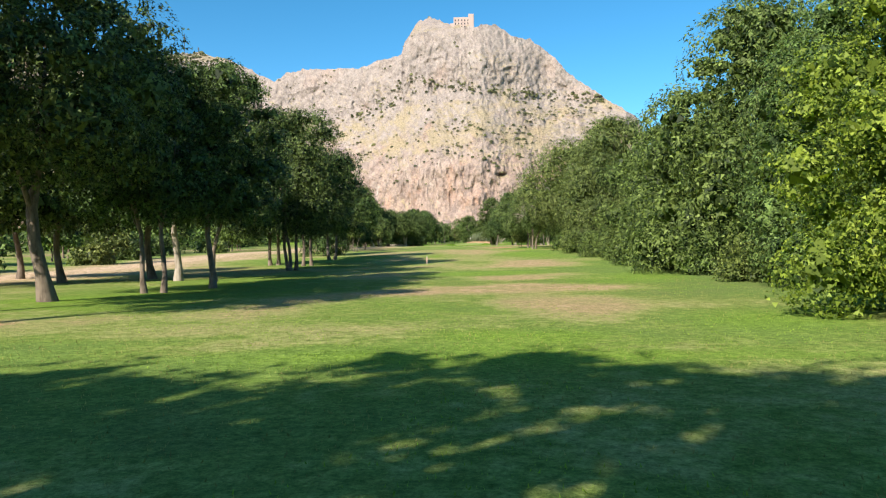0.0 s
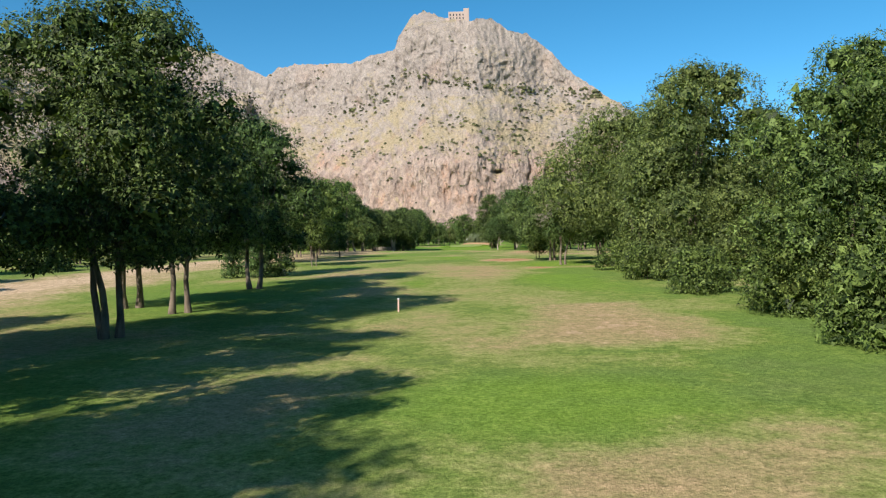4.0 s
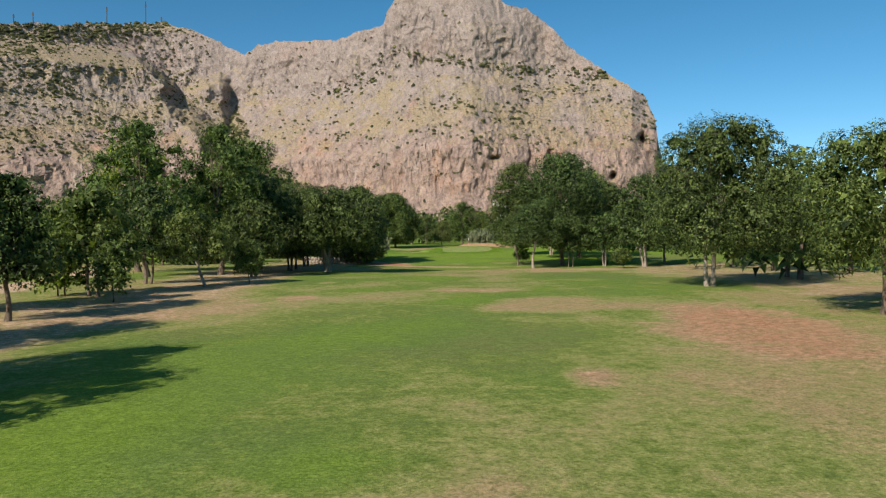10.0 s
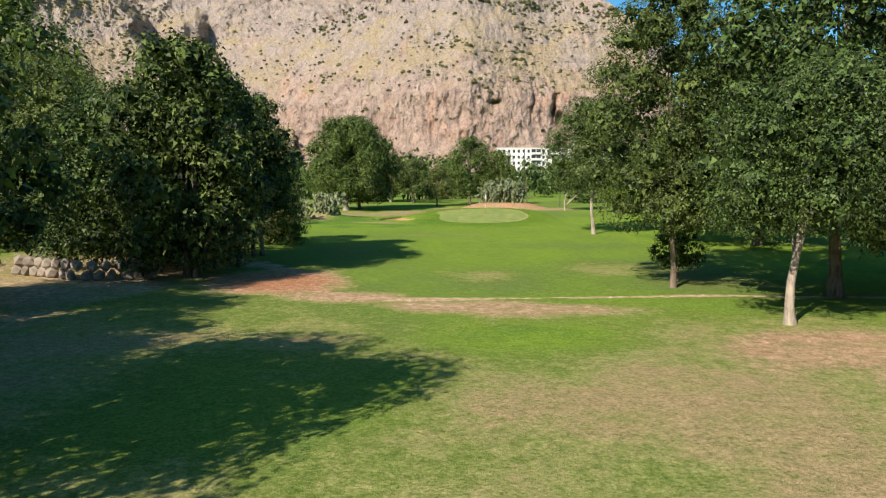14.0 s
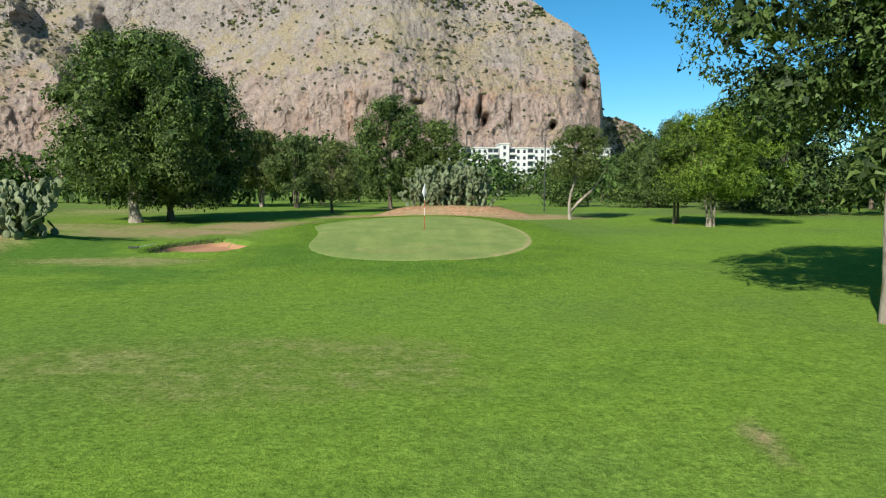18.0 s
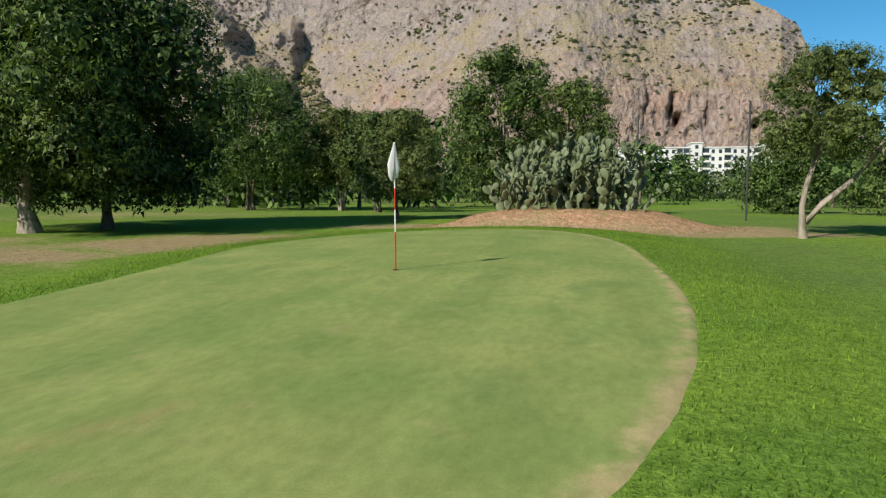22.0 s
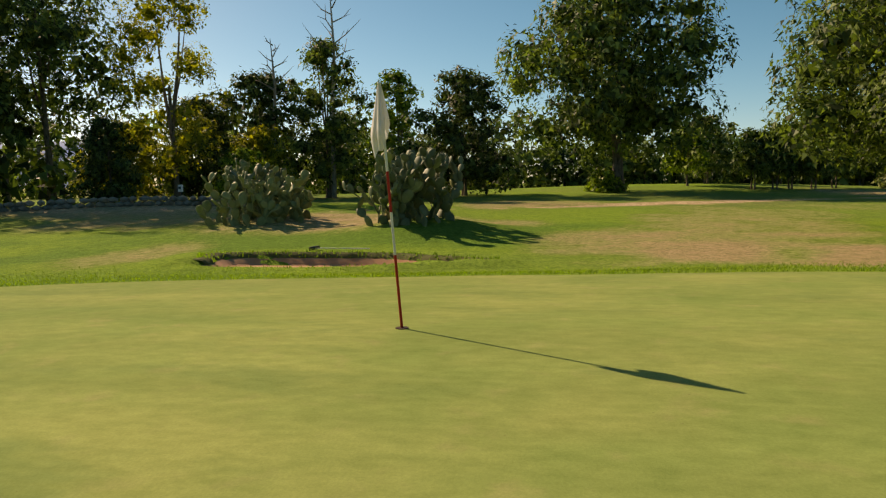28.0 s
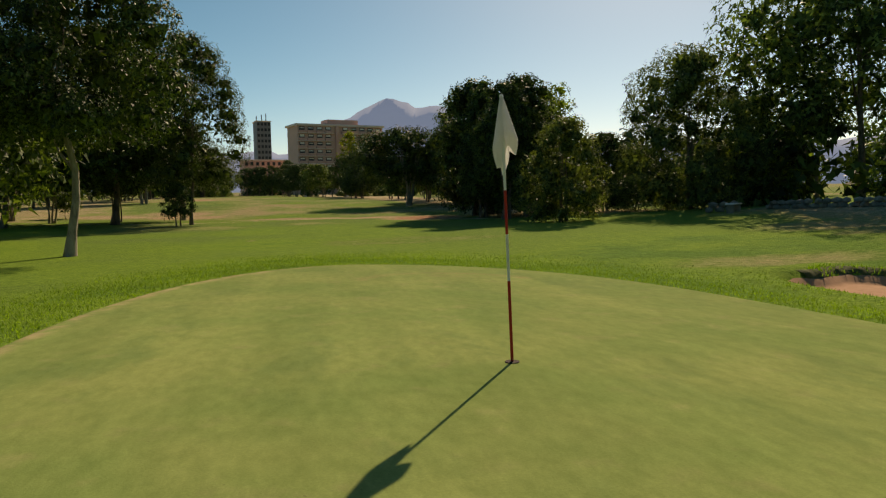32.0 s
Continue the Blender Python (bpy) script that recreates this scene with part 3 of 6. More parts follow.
build_ground()
tagged(new("putting_green", sheet("putting_green", green_reach, (-0.45, 0.3), (5.0, 11.2), 0.012, GREEN, 60, 200, 1.0, True)),
       "closely mown pale putting green with dry rim", "putting green", kind="structure")
bunker = tagged(new("sand_bunker", sheet("sand_bunker", bunker_reach, (-9.1, -4.1), (1.75, 3.2), 0.02, SAND, 20, 90, 0.95)),
                "shallow bunker of reddish sand with grassy lip", "bunker", kind="structure")

# turf face under the western lip; its shade is put into dark colours
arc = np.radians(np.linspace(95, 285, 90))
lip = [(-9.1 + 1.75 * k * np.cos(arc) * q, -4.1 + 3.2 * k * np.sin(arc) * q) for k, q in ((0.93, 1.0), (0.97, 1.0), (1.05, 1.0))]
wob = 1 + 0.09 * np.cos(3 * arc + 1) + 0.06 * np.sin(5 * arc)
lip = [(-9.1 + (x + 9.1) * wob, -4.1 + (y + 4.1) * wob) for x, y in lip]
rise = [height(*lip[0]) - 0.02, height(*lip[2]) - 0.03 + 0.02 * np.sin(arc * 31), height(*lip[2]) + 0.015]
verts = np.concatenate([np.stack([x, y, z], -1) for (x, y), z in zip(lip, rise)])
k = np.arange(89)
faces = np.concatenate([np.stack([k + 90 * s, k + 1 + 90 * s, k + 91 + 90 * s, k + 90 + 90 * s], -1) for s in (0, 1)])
part("lip", mesh_of("lip", verts, faces, plain("lip_turf_shade", (0.06, 0.07, 0.022), (0.13, 0.14, 0.045), 14, 0.95, 0.6, 0.03), True), bunker, "turf face with painted shade below the grassy lip")

# ---- the mountain ----
SKYLINE = [
    (-65.2, 0.2), (-63.0, 0.8), (-62.2, 3.4), (-61.8, 4.8), (-61.3, 7.2), (-60.7, 9.3), (-59.7, 10.1), (-58.2, 10.6), (-52, 12.6), (-44, 14.0),
    (-35.6, 14.5), (-31.0, 14.9), (-28.2, 15.35), (-24.3, 15.75), (-22.2, 15.35), (-20.1, 14.6), (-18.5, 13.9), (-17.5, 14.7), (-16.0, 15.1),
    (-13.0, 15.3), (-11.0, 15.55), (-8.9, 16.4), (-7.4, 16.8), (-7.1, 17.8), (-6.1, 19.2), (-4.8, 19.9), (-3.2, 19.3), (-0.7, 19.2),
    (0.5, 19.4), (1.4, 19.25), (2.7, 18.4), (4.5, 17.95), (5.5, 17.2), (6.7, 16.3), (7.5, 15.35), (8.9, 14.25), (10.4, 13.2), (11.9, 12.2),
    (13.1, 11.4), (14.0, 10.8), (14.8, 9.0), (15.1, 6.8), (15.4, 5.4), (17.4, 4.9), (19.2, 3.6), (24, 2.4), (30, 1.2)]
FOOT = [(-67, 868), (-60, 900), (-52, 945), (-47, 930), (-40, 930), (-26, 930), (-20, 905), (-10, 760), (-5, 690), (0, 662), (6, 690), (13, 705), (15, 740), (15.5, 900), (30, 1100)]


def set_back(z):
    return np.interp(z, [0, 30, 90, 150, 190, 300, 360, 450], [0, 25, 45, 112, 150, 190, 290, 420])


def mountain_point(az, u):
    """Place on the face: az in degrees from the fairway's line, u from 0 at the foot to 1 on the skyline."""
    foot = np.interp(az, [a for a, _ in FOOT], [r for _, r in FOOT])
    top = np.tan(np.radians(np.interp(az, [a for a, _ in SKYLINE], [e for _, e in SKYLINE]) + 0.22 * fbm(az * 2.3, az * 0 + 3.3, 4, 5)))
    lie = 1 - 0.6 * step(-55, -60, az)
    z = top * (foot + 200)
    for _ in range(12):
        z = top * (foot + lie * set_back(z))
    z = z * u
    r = foot + lie * set_back(z)
    along = np.radians(az) * 800
    crag = np.abs(fbm(along / 46 + z / 190, z / 90 - along / 300, 6, 11)) * 2
    rib = np.abs(fbm(along / 12 + z / 40, z / 22 - along / 90, 5, 12)) * 2
    nick = fbm(along / 5, z / 8, 3, 14)
    steep = step(20, 60, z) * (0.45 + 0.55 * (1 - step(95, 125, z) * (1 - step(185, 215, z))))
    r = r + (9 * crag * steep + 4.4 * rib * (0.35 + steep) + 2.0 * nick + 24 * fbm(along / 150, z / 150, 3, 13)) * (0.35 + 0.65 * (1 - step(0.8, 1.0, u)))
    tilt = np.degrees(np.arctan2(z, foot + lie * set_back(z)))
    # the left spur stands in front; its flank drops into a shaded gorge
    jag = 0.9 * fbm(tilt / 1.3, az * 0 + 2.0, 5, 15) + 0.5 * fbm(tilt * 1.7, az * 1.7, 3, 16)
    front = np.interp(tilt, [0, 4, 7, 9.4, 12.1, 12.7, 14], [-20.4, -20.7, -21.9, -24.1, -25.6, -26.3, -28]) + jag
    back = np.interp(tilt, [0, 5, 8.1, 9.3, 10.8, 11.8, 12.7, 14], [-19.0, -19.4, -20.6, -21.3, -23.2, -24.3, -25.2, -27]) + 0.5 * jag
    flank = np.clip((az - front) / np.maximum(back - front, 0.3), 0, 1)
    r = r - 115 * (1 - flank) * (0.55 + 0.45 * step(-66, -55, az)) * (1 - step(12.3, 13.8, tilt))
    # a buttress in the gorge, and the gully beside it
    edge = az + 0.35 * fbm(tilt * 1.5, az * 0, 3, 17)
    r = r - 36 * step(-23.4, -22.0, edge) * (1 - step(-20.4, -19.5, edge)) * (1 - step(11.6, 12.7, tilt + 0.5 * np.abs(edge + 20.6)))
    r = r + 20 * np.exp(-((edge + 19.0) / 0.6) ** 2) * (1 - step(9, 11.5, tilt))
    # wooded scree below the gorge
    scree = (0.65 * (1014 + np.where(az > -19, -2, 12) * np.abs(az + 19)) - 159) / (0.65 - np.minimum(np.tan(np.radians(tilt)), 0.5)) + 9 * fbm(along / 30, z / 30, 4, 18)
    low = (scree < r) & (az > -24) & (az < -13.5)
    r = np.where(low, scree, r)
    for a, e, w, h, d in ((6.7, 5.0, 0.22, 0.45, 30), (6.3, 5.9, 0.14, 0.9, 16), (13.9, 7.5, 0.22, 0.5, 34), (1.7, 6.35, 0.35, 0.16, 14), (11.65, 4.7, 0.22, 0.3, 26), (4.7, 6.5, 0.12, 1.2, 12), (-13.6, 6.8, 0.3, 0.3, 8), (8.6, 5.4, 0.1, 0.8, 10)):
        r = r + d * np.exp(-((az - a + 0.3 * jag) / w) ** 2 - ((tilt - e) / h) ** 2)
    return r, r * np.tan(np.radians(tilt)), low


def build_mountain():
    az = np.concatenate([np.linspace(-66.5, -32, 150), np.linspace(-31.9, 16, 560), np.linspace(16.2, 30, 30)])
    u = np.linspace(0, 1, 165)
    A, U = np.meshgrid(az, u)
    r, z, _ = mountain_point(A, U)
    # the far side falls away behind the skyline
    rb, zb = [], []
    for k in (1, 2, 3, 4):
        rb.append(r[-1:] + 25 + 90.0 * k)
        zb.append(z[-1:] * (1 - 0.24 * k))
    r, z = np.concatenate([r, *rb]), np.concatenate([z, *zb])
    A = np.repeat(az[None], len(r), 0)
    x, y = r * np.sin(np.radians(A)), -100 + r * np.cos(np.radians(A))
    z = z - 2.0
    i, j = np.meshgrid(np.arange(len(r) - 1), np.arange(len(az) - 1), indexing="ij")
    n = len(az)
    faces = np.stack([i * n + j, i * n + j + 1, (i + 1) * n + j + 1, (i + 1) * n + j], -1).reshape(-1, 4)
    me = mesh_of("mountain", np.stack([x, y, z], -1).reshape(-1, 3), faces, ROCK, False)
    tagged(new("mountain", me), "steep pinkish grey limestone mountain with cliffs", "mountain", kind="structure")


def build_scrub():
    v0 = np.array([(1, 0, -0.3), (0.3, 0.95, -0.3), (-0.8, 0.6, -0.3), (-0.8, -0.6, -0.3), (0.3, -0.95, -0.3), (0.75, 0.3, 0.5), (-0.1, 0.8, 0.55), (-0.75, 0, 0.5), (-0.1, -0.8, 0.55), (0, 0, 1)])
    f0 = np.array([(0, 1, 5), (1, 6, 5), (1, 2, 6), (2, 7, 6), (2, 3, 7), (3, 8, 7), (3, 4, 8), (4, 5, 8), (4, 0, 5), (5, 6, 9), (6, 7, 9), (7, 8, 9), (8, 5, 9)])
    n = 46000
    az = np.where(rng.uniform(0, 1, n) < 0.8, rng.uniform(-40, 23, n), rng.uniform(-64, -22, n))
    u = rng.uniform(0.02, 0.998, n)
    r, z, low = mountain_point(az, u)
    tilt = np.degrees(np.arctan2(z, r))
    along = np.radians(az) * 800
    soft = np.maximum(step(85, 110, z) * (1 - step(185, 215, z)), step(280, 320, z))
    soft = np.maximum(soft, (az < -21) * step(70, 110, z))
    soft = np.maximum(soft, 0.5 * (1 - step(25, 55, z)))
    wood = step(-0.4, 1.2, tilt - 12.2 - 0.26 * np.maximum(az + 35, 0)) * (az < -24)
    dense = np.maximum(0.75 * np.exp(-((az + 9.5) / 4.0) ** 2 - ((tilt - 12.3 - 0.42 * (az + 9.5)) / 0.55) ** 2) * step(0.3, 0.6, value_noise(az * 2.1, tilt * 2.1, 78)), wood)
    dense = np.maximum(dense, 0.7 * np.exp(-((tilt - np.interp(az, [-7, 10.5], [14.7, 12.6])) / 0.35) ** 2) * (az > -7) * (az < 11))
    dense = np.maximum(dense, 0.55 * low)
    soft = np.where(az > 15.3, 1.0, soft)
    drift = step(-0.05, 0.3, fbm(along / 55 + z / 60, z / 22 - along / 120, 4, 77))
    chance = 0.010 + (0.045 + 0.16 * (az < -19)) * soft + (0.06 + 0.24 * soft) * drift + 0.9 * dense + 0.5 * (az > 15.3)
    keep = rng.uniform(0, 1, n) < chance
    az, r, z, dense, low = az[keep], r[keep], z[keep], dense[keep], low[keep]
    size = (0.55 + 1.9 * rng.uniform(0, 1, len(az)) ** 2.4) * (1 + 0.45 * dense + 0.35 * low)
    x, y = (r - 0.4) * np.sin(np.radians(az)), -100 + (r - 0.4) * np.cos(np.radians(az))
    c = np.stack([x, y, z - 1.8 + size * 0.2], -1)
    jit = rng.uniform(0.6, 1.35, (len(az), len(v0), 1))
    wide = np.stack([rng.uniform(0.9, 1.6, len(az)), rng.uniform(0.9, 1.4, len(az)), rng.uniform(0.6, 1.1, len(az))], -1)[:, None]
    v = c[:, None] + v0[None] * jit * wide * size[:, None, None]
    f = f0[None] + (np.arange(len(az)) * len(v0))[:, None, None]
    me = mesh_of("mountain_scrub", v.reshape(-1, 3), f.reshape(-1, 3), LEAF["scrub"], False)
    tagged(new("mountain_scrub", me), "dark dry scrub scattered over the mountain", "scrub", kind="stuff")


build_mountain()
build_scrub()

# ---- trees ----


def leaf_quads(points, normals, size, droop=0.25, long=2.0, broad=0.34):
    """Pointed leaf sprays at points, facing roughly along normals."""
    n = len(points)
    nn = normals + rng.normal(0, 0.4, (n, 3))
    nn /= np.linalg.norm(nn, axis=1, keepdims=True) + 1e-9
    along = np.cross(nn, rng.normal(0, 1, (n, 3)))
    along /= np.linalg.norm(along, axis=1, keepdims=True) + 1e-9
    along[:, 2] -= droop
    side = np.cross(nn, along)
    s = (size * rng.uniform(0.6, 1.35, n))[:, None]
    a, b = points - along * s * 0.5 * long, points + along * s * 0.5 * long
    fold = nn * s * 0.18
    c, d = a + side * s * broad + fold, a - side * s * broad + fold
    v = np.stack([c, d, b], 1).reshape(-1, 3)
    k = np.arange(n)[:, None] * 3
    return v, np.concatenate([k, k + 1, k + 2], 1)


def leaf_sprays(points, normals, size, leaves=5, droop=0.3, long=2.0, broad=0.34):
    """Sprays of pointed leaves that spread from one twig end, facing along normals."""
    n = len(points)
    nn = normals + rng.normal(0, 0.4, (n, 3))
    nn /= np.linalg.norm(nn, axis=1, keepdims=True) + 1e-9
    u = np.cross(nn, rng.normal(0, 1, (n, 3)))
    u /= np.linalg.norm(u, axis=1, keepdims=True) + 1e-9
    w = np.cross(nn, u)
    s = (size * rng.uniform(0.65, 1.4, n))[:, None]
    out = []
    for k in range(leaves):
        a = (2 * np.pi * k / leaves + rng.uniform(-0.6, 0.6, n))[:, None]
        along = u * np.cos(a) + w * np.sin(a) + nn * rng.uniform(-0.25, 0.5, (n, 1))
        along[:, 2] -= droop
        side = np.cross(nn + rng.normal(0, 0.35, (n, 3)), along)
        foot = points + along * s * rng.uniform(0.15, 0.95, (n, 1)) + nn * s * rng.uniform(-0.5, 0.5, (n, 1))
        reach = s * long * rng.uniform(0.38, 0.62, (n, 1))
        out += [foot - side * s * broad * 0.82, foot + side * s * broad * 0.82, foot + along * reach]
    v = np.stack(out, 1).reshape(-1, 3)
    return v, np.arange(len(v)).reshape(-1, 3)


def sphere_dirs(n):
    d = rng.normal(0, 1, (n, 3))
    return d / np.linalg.norm(d, axis=1, keepdims=True)


def crown_lobes(shape, r, low, high, count):
    """Centres and radii of the leafy lobes of a crown between two heights."""
    out, p1, p2 = [], rng.uniform(0, 6.3), rng.uniform(0, 6.3)
    for k in range(count):
        a = 2 * math.pi * (k * 0.618 + rng.uniform(-0.1, 0.1))
        v = (k + 0.5) / count
        if shape in ("open", "cone"):
            if shape == "open":
                tall, wide, size = 0.06 + 0.86 * v, 0.9 * math.sin(math.pi * (0.25 + 0.66 * v)), 0.26
            else:
                tall, wide, size = 0.05 + 0.85 * v, 0.75 * (1 - 0.85 * v), 0.38 - 0.22 * v
            dist = r * (1 - size) * wide * rng.uniform(0.5, 1.16)
            out.append((dist * math.cos(a), dist * math.sin(a), low + (high - low) * tall, size * r * rng.uniform(0.62, 1.5)))
            continue
        if shape == "dome":
            w = 0.76 + 0.24 * (v / 0.3) ** 0.8 if v < 0.3 else math.sqrt(max(0.0, 1 - ((v - 0.3) / 0.72) ** 2))
        elif shape == "tall":
            w = math.sin(math.pi * (0.13 + 0.82 * v)) ** 0.7
        else:
            w = 0.94 + 0.06 * v / 0.2 if v < 0.2 else max(0.0, 1 - ((v - 0.2) / 0.82) ** 2) ** 0.55
        wide = r * w * (1 + 0.13 * math.sin(2 * a + p1) + 0.09 * math.sin(3 * a + p2 + 3 * v))
        s = r * (0.31 - 0.07 * v) * rng.uniform(0.66, 1.34)
        dist = wide * rng.uniform(0.15, 0.55) if k % 4 == 3 else max(0.0, wide - s * rng.uniform(0.7, 0.98))
        z = min(max(low + (high - low) * v, low + (0.4 if shape == "bush" else 0.85) * s), high - 0.8 * s)
        out.append((dist * math.cos(a), dist * math.sin(a), z, s))
    return np.array(out)


def crown_arrays(lobes, leaf, fill, squash=0.8, long=2.0, broad=0.34, inside=64, thin=0.0, most=15000):
    """Leaves over the lobes, none deep inside another lobe; thin: how many are left out on the northern side."""
    c, s = lobes[:, :3], lobes[:, 3]
    counts = np.maximum((0.22 * fill * 4 * np.pi * s ** 2 / (leaf * leaf)).astype(int), 12)
    if counts.sum() > most:
        leaf = leaf * math.sqrt(counts.sum() / most)
        counts = counts * most // counts.sum()
    which = np.repeat(np.arange(len(s)), counts)
    d = sphere_dirs(len(which))
    tufts = value_noise(d[:, 0] * 4.3 + which * 7.7, d[:, 1] * 4.3 + d[:, 2] * 3.7, 55)
    rough = 1 + 0.19 * (tufts - 0.5) * 2 + 0.14 * step(0.7, 0.95, value_noise(d[:, 0] * 7.1 + which * 3.1, d[:, 1] * 7.1 - d[:, 2] * 6.3, 57))
    deep = rng.uniform(0, 1, len(which)) ** 2.2
    reach = s[which] * rough * (1.04 - 0.34 * deep)
    p = c[which] + d * reach[:, None] * (1, 1, squash)
    gap = np.linalg.norm((p[:, None] - c[None]) / (1, 1, squash), axis=2) / s[None]
    gap[np.arange(len(which)), which] = 9
    keep = (gap.min(1) > 0.82) & (rng.uniform(0, 1, len(which)) < 0.55 + 0.45 * step(0.2, 0.45, tufts))
    north = (p[:, 1] - c[:, 1].mean()) / (np.abs(c[:, 1] - c[:, 1].mean()).max() + s.mean())
    keep &= rng.uniform(0, 1, len(which)) > thin * step(0.0, 0.35, north + 0.3 * d[:, 1])
    outer = leaf_sprays(p[keep], d[keep] + (0, 0, 0.25), leaf, 4, 0.3, long, broad)
    # larger filler leaves deep in the lobes and towards the stem, added to block light
    large = np.minimum(0.40 * s, 0.17 + 0.9 * leaf)
    which = np.repeat(np.arange(len(s)), np.minimum(inside * (0.40 * s / large) ** 2, 170).astype(int))
    d = sphere_dirs(len(which))
    p = c[which] + d * (s[which] * rng.uniform(0.05, 0.58, len(which)))[:, None] * (1, 1, squash)
    middle = np.array((c[:, 0].mean(), c[:, 1].mean()))
    pull = (rng.uniform(0, 1, len(which)) < 0.35) * rng.uniform(0.1, 0.7, len(which))
    p[:, :2] += (middle - p[:, :2]) * pull[:, None]
    inner = leaf_quads(p, d, large[which], 0.2, 1.2, 0.5)
    return joined([outer, inner])


def trunk_arrays(h, low, lobes, stems=1, lean=(0.0, 0.0), girth=None, spread=0.35, limbs=7):
    """Stems that taper and part into limbs towards the lobes."""
    girth = girth * 0.6 if girth else 0.0155 * h + 0.03
    pieces = []
    for k in range(stems):
        a = 2 * math.pi * k / max(stems, 1) + rng.uniform(0, 1)
        g = girth / stems ** 0.45
        ox, oy = (0.16 * math.cos(a), 0.16 * math.sin(a)) if stems > 1 else (0, 0)
        ex, ey = lean[0] + (spread * low * math.cos(a) if stems > 1 else 0), lean[1] + (spread * low * math.sin(a) if stems > 1 else 0)
        top = low + 0.42 * (h - low)
        pts, rad = [], []
        for q in np.linspace(0, 1, 8):
            bend = q ** 1.4
            wob = 0.05 * low * math.sin(q * 7 + a * 3)
            pts.append((ox + ex * bend + wob, oy + ey * bend + wob * 0.7, -0.15 + (top + 0.15) * q))
            flare = 1.5 - 3.5 * q if q < 0.14 else 1.0
            rad.append(g * max(flare, 1.0) * (1 - 0.66 * q))
        pieces.append(tube_arrays(pts, rad, 9))
        near = lobes[np.argsort(np.hypot(lobes[:, 0] - ex, lobes[:, 1] - ey) + rng.uniform(0, 0.5, len(lobes)))]
        for lobe in near[: max(3, limbs // stems)]:
            q = rng.uniform(0.45, 0.9)
            b = np.array(pts[int(q * 7)])
            e = np.array(lobe[:3])
            m = (b + e) / 2 + (0, 0, -0.12 * np.linalg.norm(e - b))
            pieces.append(tube_arrays([b, m, e], [g * 0.42, g * 0.27, g * 0.07], 6))
    return joined(pieces)


def tree(x, y, h, r, low, shape="dome", leaf="dark", size=0.22, fill=1.0, stems=1, lean=(0, 0), shift=(0, 0), label="", category="tree",
         bark=None, girth=None, lobes=None, name="tree", spread=0.35, group=""):
    z = float(height(x, y))
    thing = empty(name, x, y, z)
    # finer leaves on the trees nearest to the fairway's middle line
    hero = size < 0.12
    off = math.hypot(x - np.interp(y, [-232, -95, -60, -20, 0], [5.5, -1, -2.3, 0, 0]), max(0.0, y - 4) * 0.9)
    fine = 0.0052 if y > 20 or (y > -46 and x < -18) else (0.0082 if y < -150 else 0.0090)
    size = (size if hero else min(0.36, max(0.085, fine * off))) * (0.9 if y > -234 else 2.4)
    count = int((2.1 if shape in ("dome", "tall", "bush") else 1.45) * (lobes or {"dome": 15, "tall": 17, "bush": 15, "open": 15, "cone": 9}[shape])
                * (max(1.0, 0.6 * (h - low) / r) if shape in ("dome", "bush") else 1.0))
    made = crown_lobes(shape, r, low, h, count)
    over = made[:, 2:3] / h
    made[:, :2] += np.array(shift) + np.array(lean) * over
    part("trunk", mesh_of("trunk", *trunk_arrays(h, low, made, stems, lean, girth, spread), bark or BARK, True), thing)
    part("crown", mesh_of("crown", *crown_arrays(made, size, fill, 0.8, *{"bright": (1.7, 0.48), "mid": (2.2, 0.33)}.get(leaf, (1.9, 0.37)), 26 if shape == "open" else 60, 0.5 if y < -34 and x > -30 else 0.0, 25000 if size < 0.08 else 15500 if hero else 7200), LEAF[leaf]), thing)
    return tidy(thing, label, category, group)


ROUND = "round-crowned evergreen tree with dense dark leaves"
LEFT_ROW = "trees along the left edge of the fairway"
RIGHT_ROW = "trees along the right edge of the fairway"
# the start of the fairway, left
tree(-6.0, -215.0, 9.6, 4.0, 2.9, "dome", "dark", 0.16, 1.2, 1, label="tall evergreen tree with stout dark trunk", girth=0.32, group=LEFT_ROW, lobes=18)
tree(-4.8, -211.2, 7.8, 2.5, 2.2, "dome", "dark", 0.17, 1.2, 2, (-0.5, 0.4), label="forked evergreen tree with dark dense crown", girth=0.2, group=LEFT_ROW)
tree(-4.0, -208.8, 7.8, 2.6, 2.2, "dome", "dark", 0.17, 1.2, 1, (0.25, 0), label=ROUND, girth=0.2, group=LEFT_ROW)
tree(-7.9, -202.8, 9.0, 3.2, 2.4, "dome", "dark", 0.19, 1.1, 1, (0.3, 0), label=ROUND, bark=PALE_BARK, group=LEFT_ROW)
tree(-5.8, -203.8, 8.4, 2.4, 2.4, "dome", "dark", 0.18, 1.1, 1, (0.9, 0.1), label="evergreen tree with slim dark leaning trunk", girth=0.17, group=LEFT_ROW)
tree(-10.2, -200.3, 9.5, 3.7, 2.4, "dome", "dark", 0.20, 1.1, 1, label=ROUND, group=LEFT_ROW)
tree(-5.4, -193.5, 9.0, 3.5, 1.9, "dome", "dark", 0.19, 1.5, 3, label="many-stemmed evergreen tree with dark crown", group=LEFT_ROW)
tree(-8.8, -185.5, 9.0, 3.3, 2.0, "dome", "dark", 0.20, 1.5, 2, label=ROUND, group=LEFT_ROW)
tree(-6.0, -187.6, 7.6, 2.8, 2.0, "dome", "dark", 0.20, 1.3, 2, label=ROUND, group=LEFT_ROW)
tree(-6.6, -177.6, 8.4, 2.9, 1.9, "dome", "dark", 0.20, 1.3, 2, label=ROUND, group=LEFT_ROW)
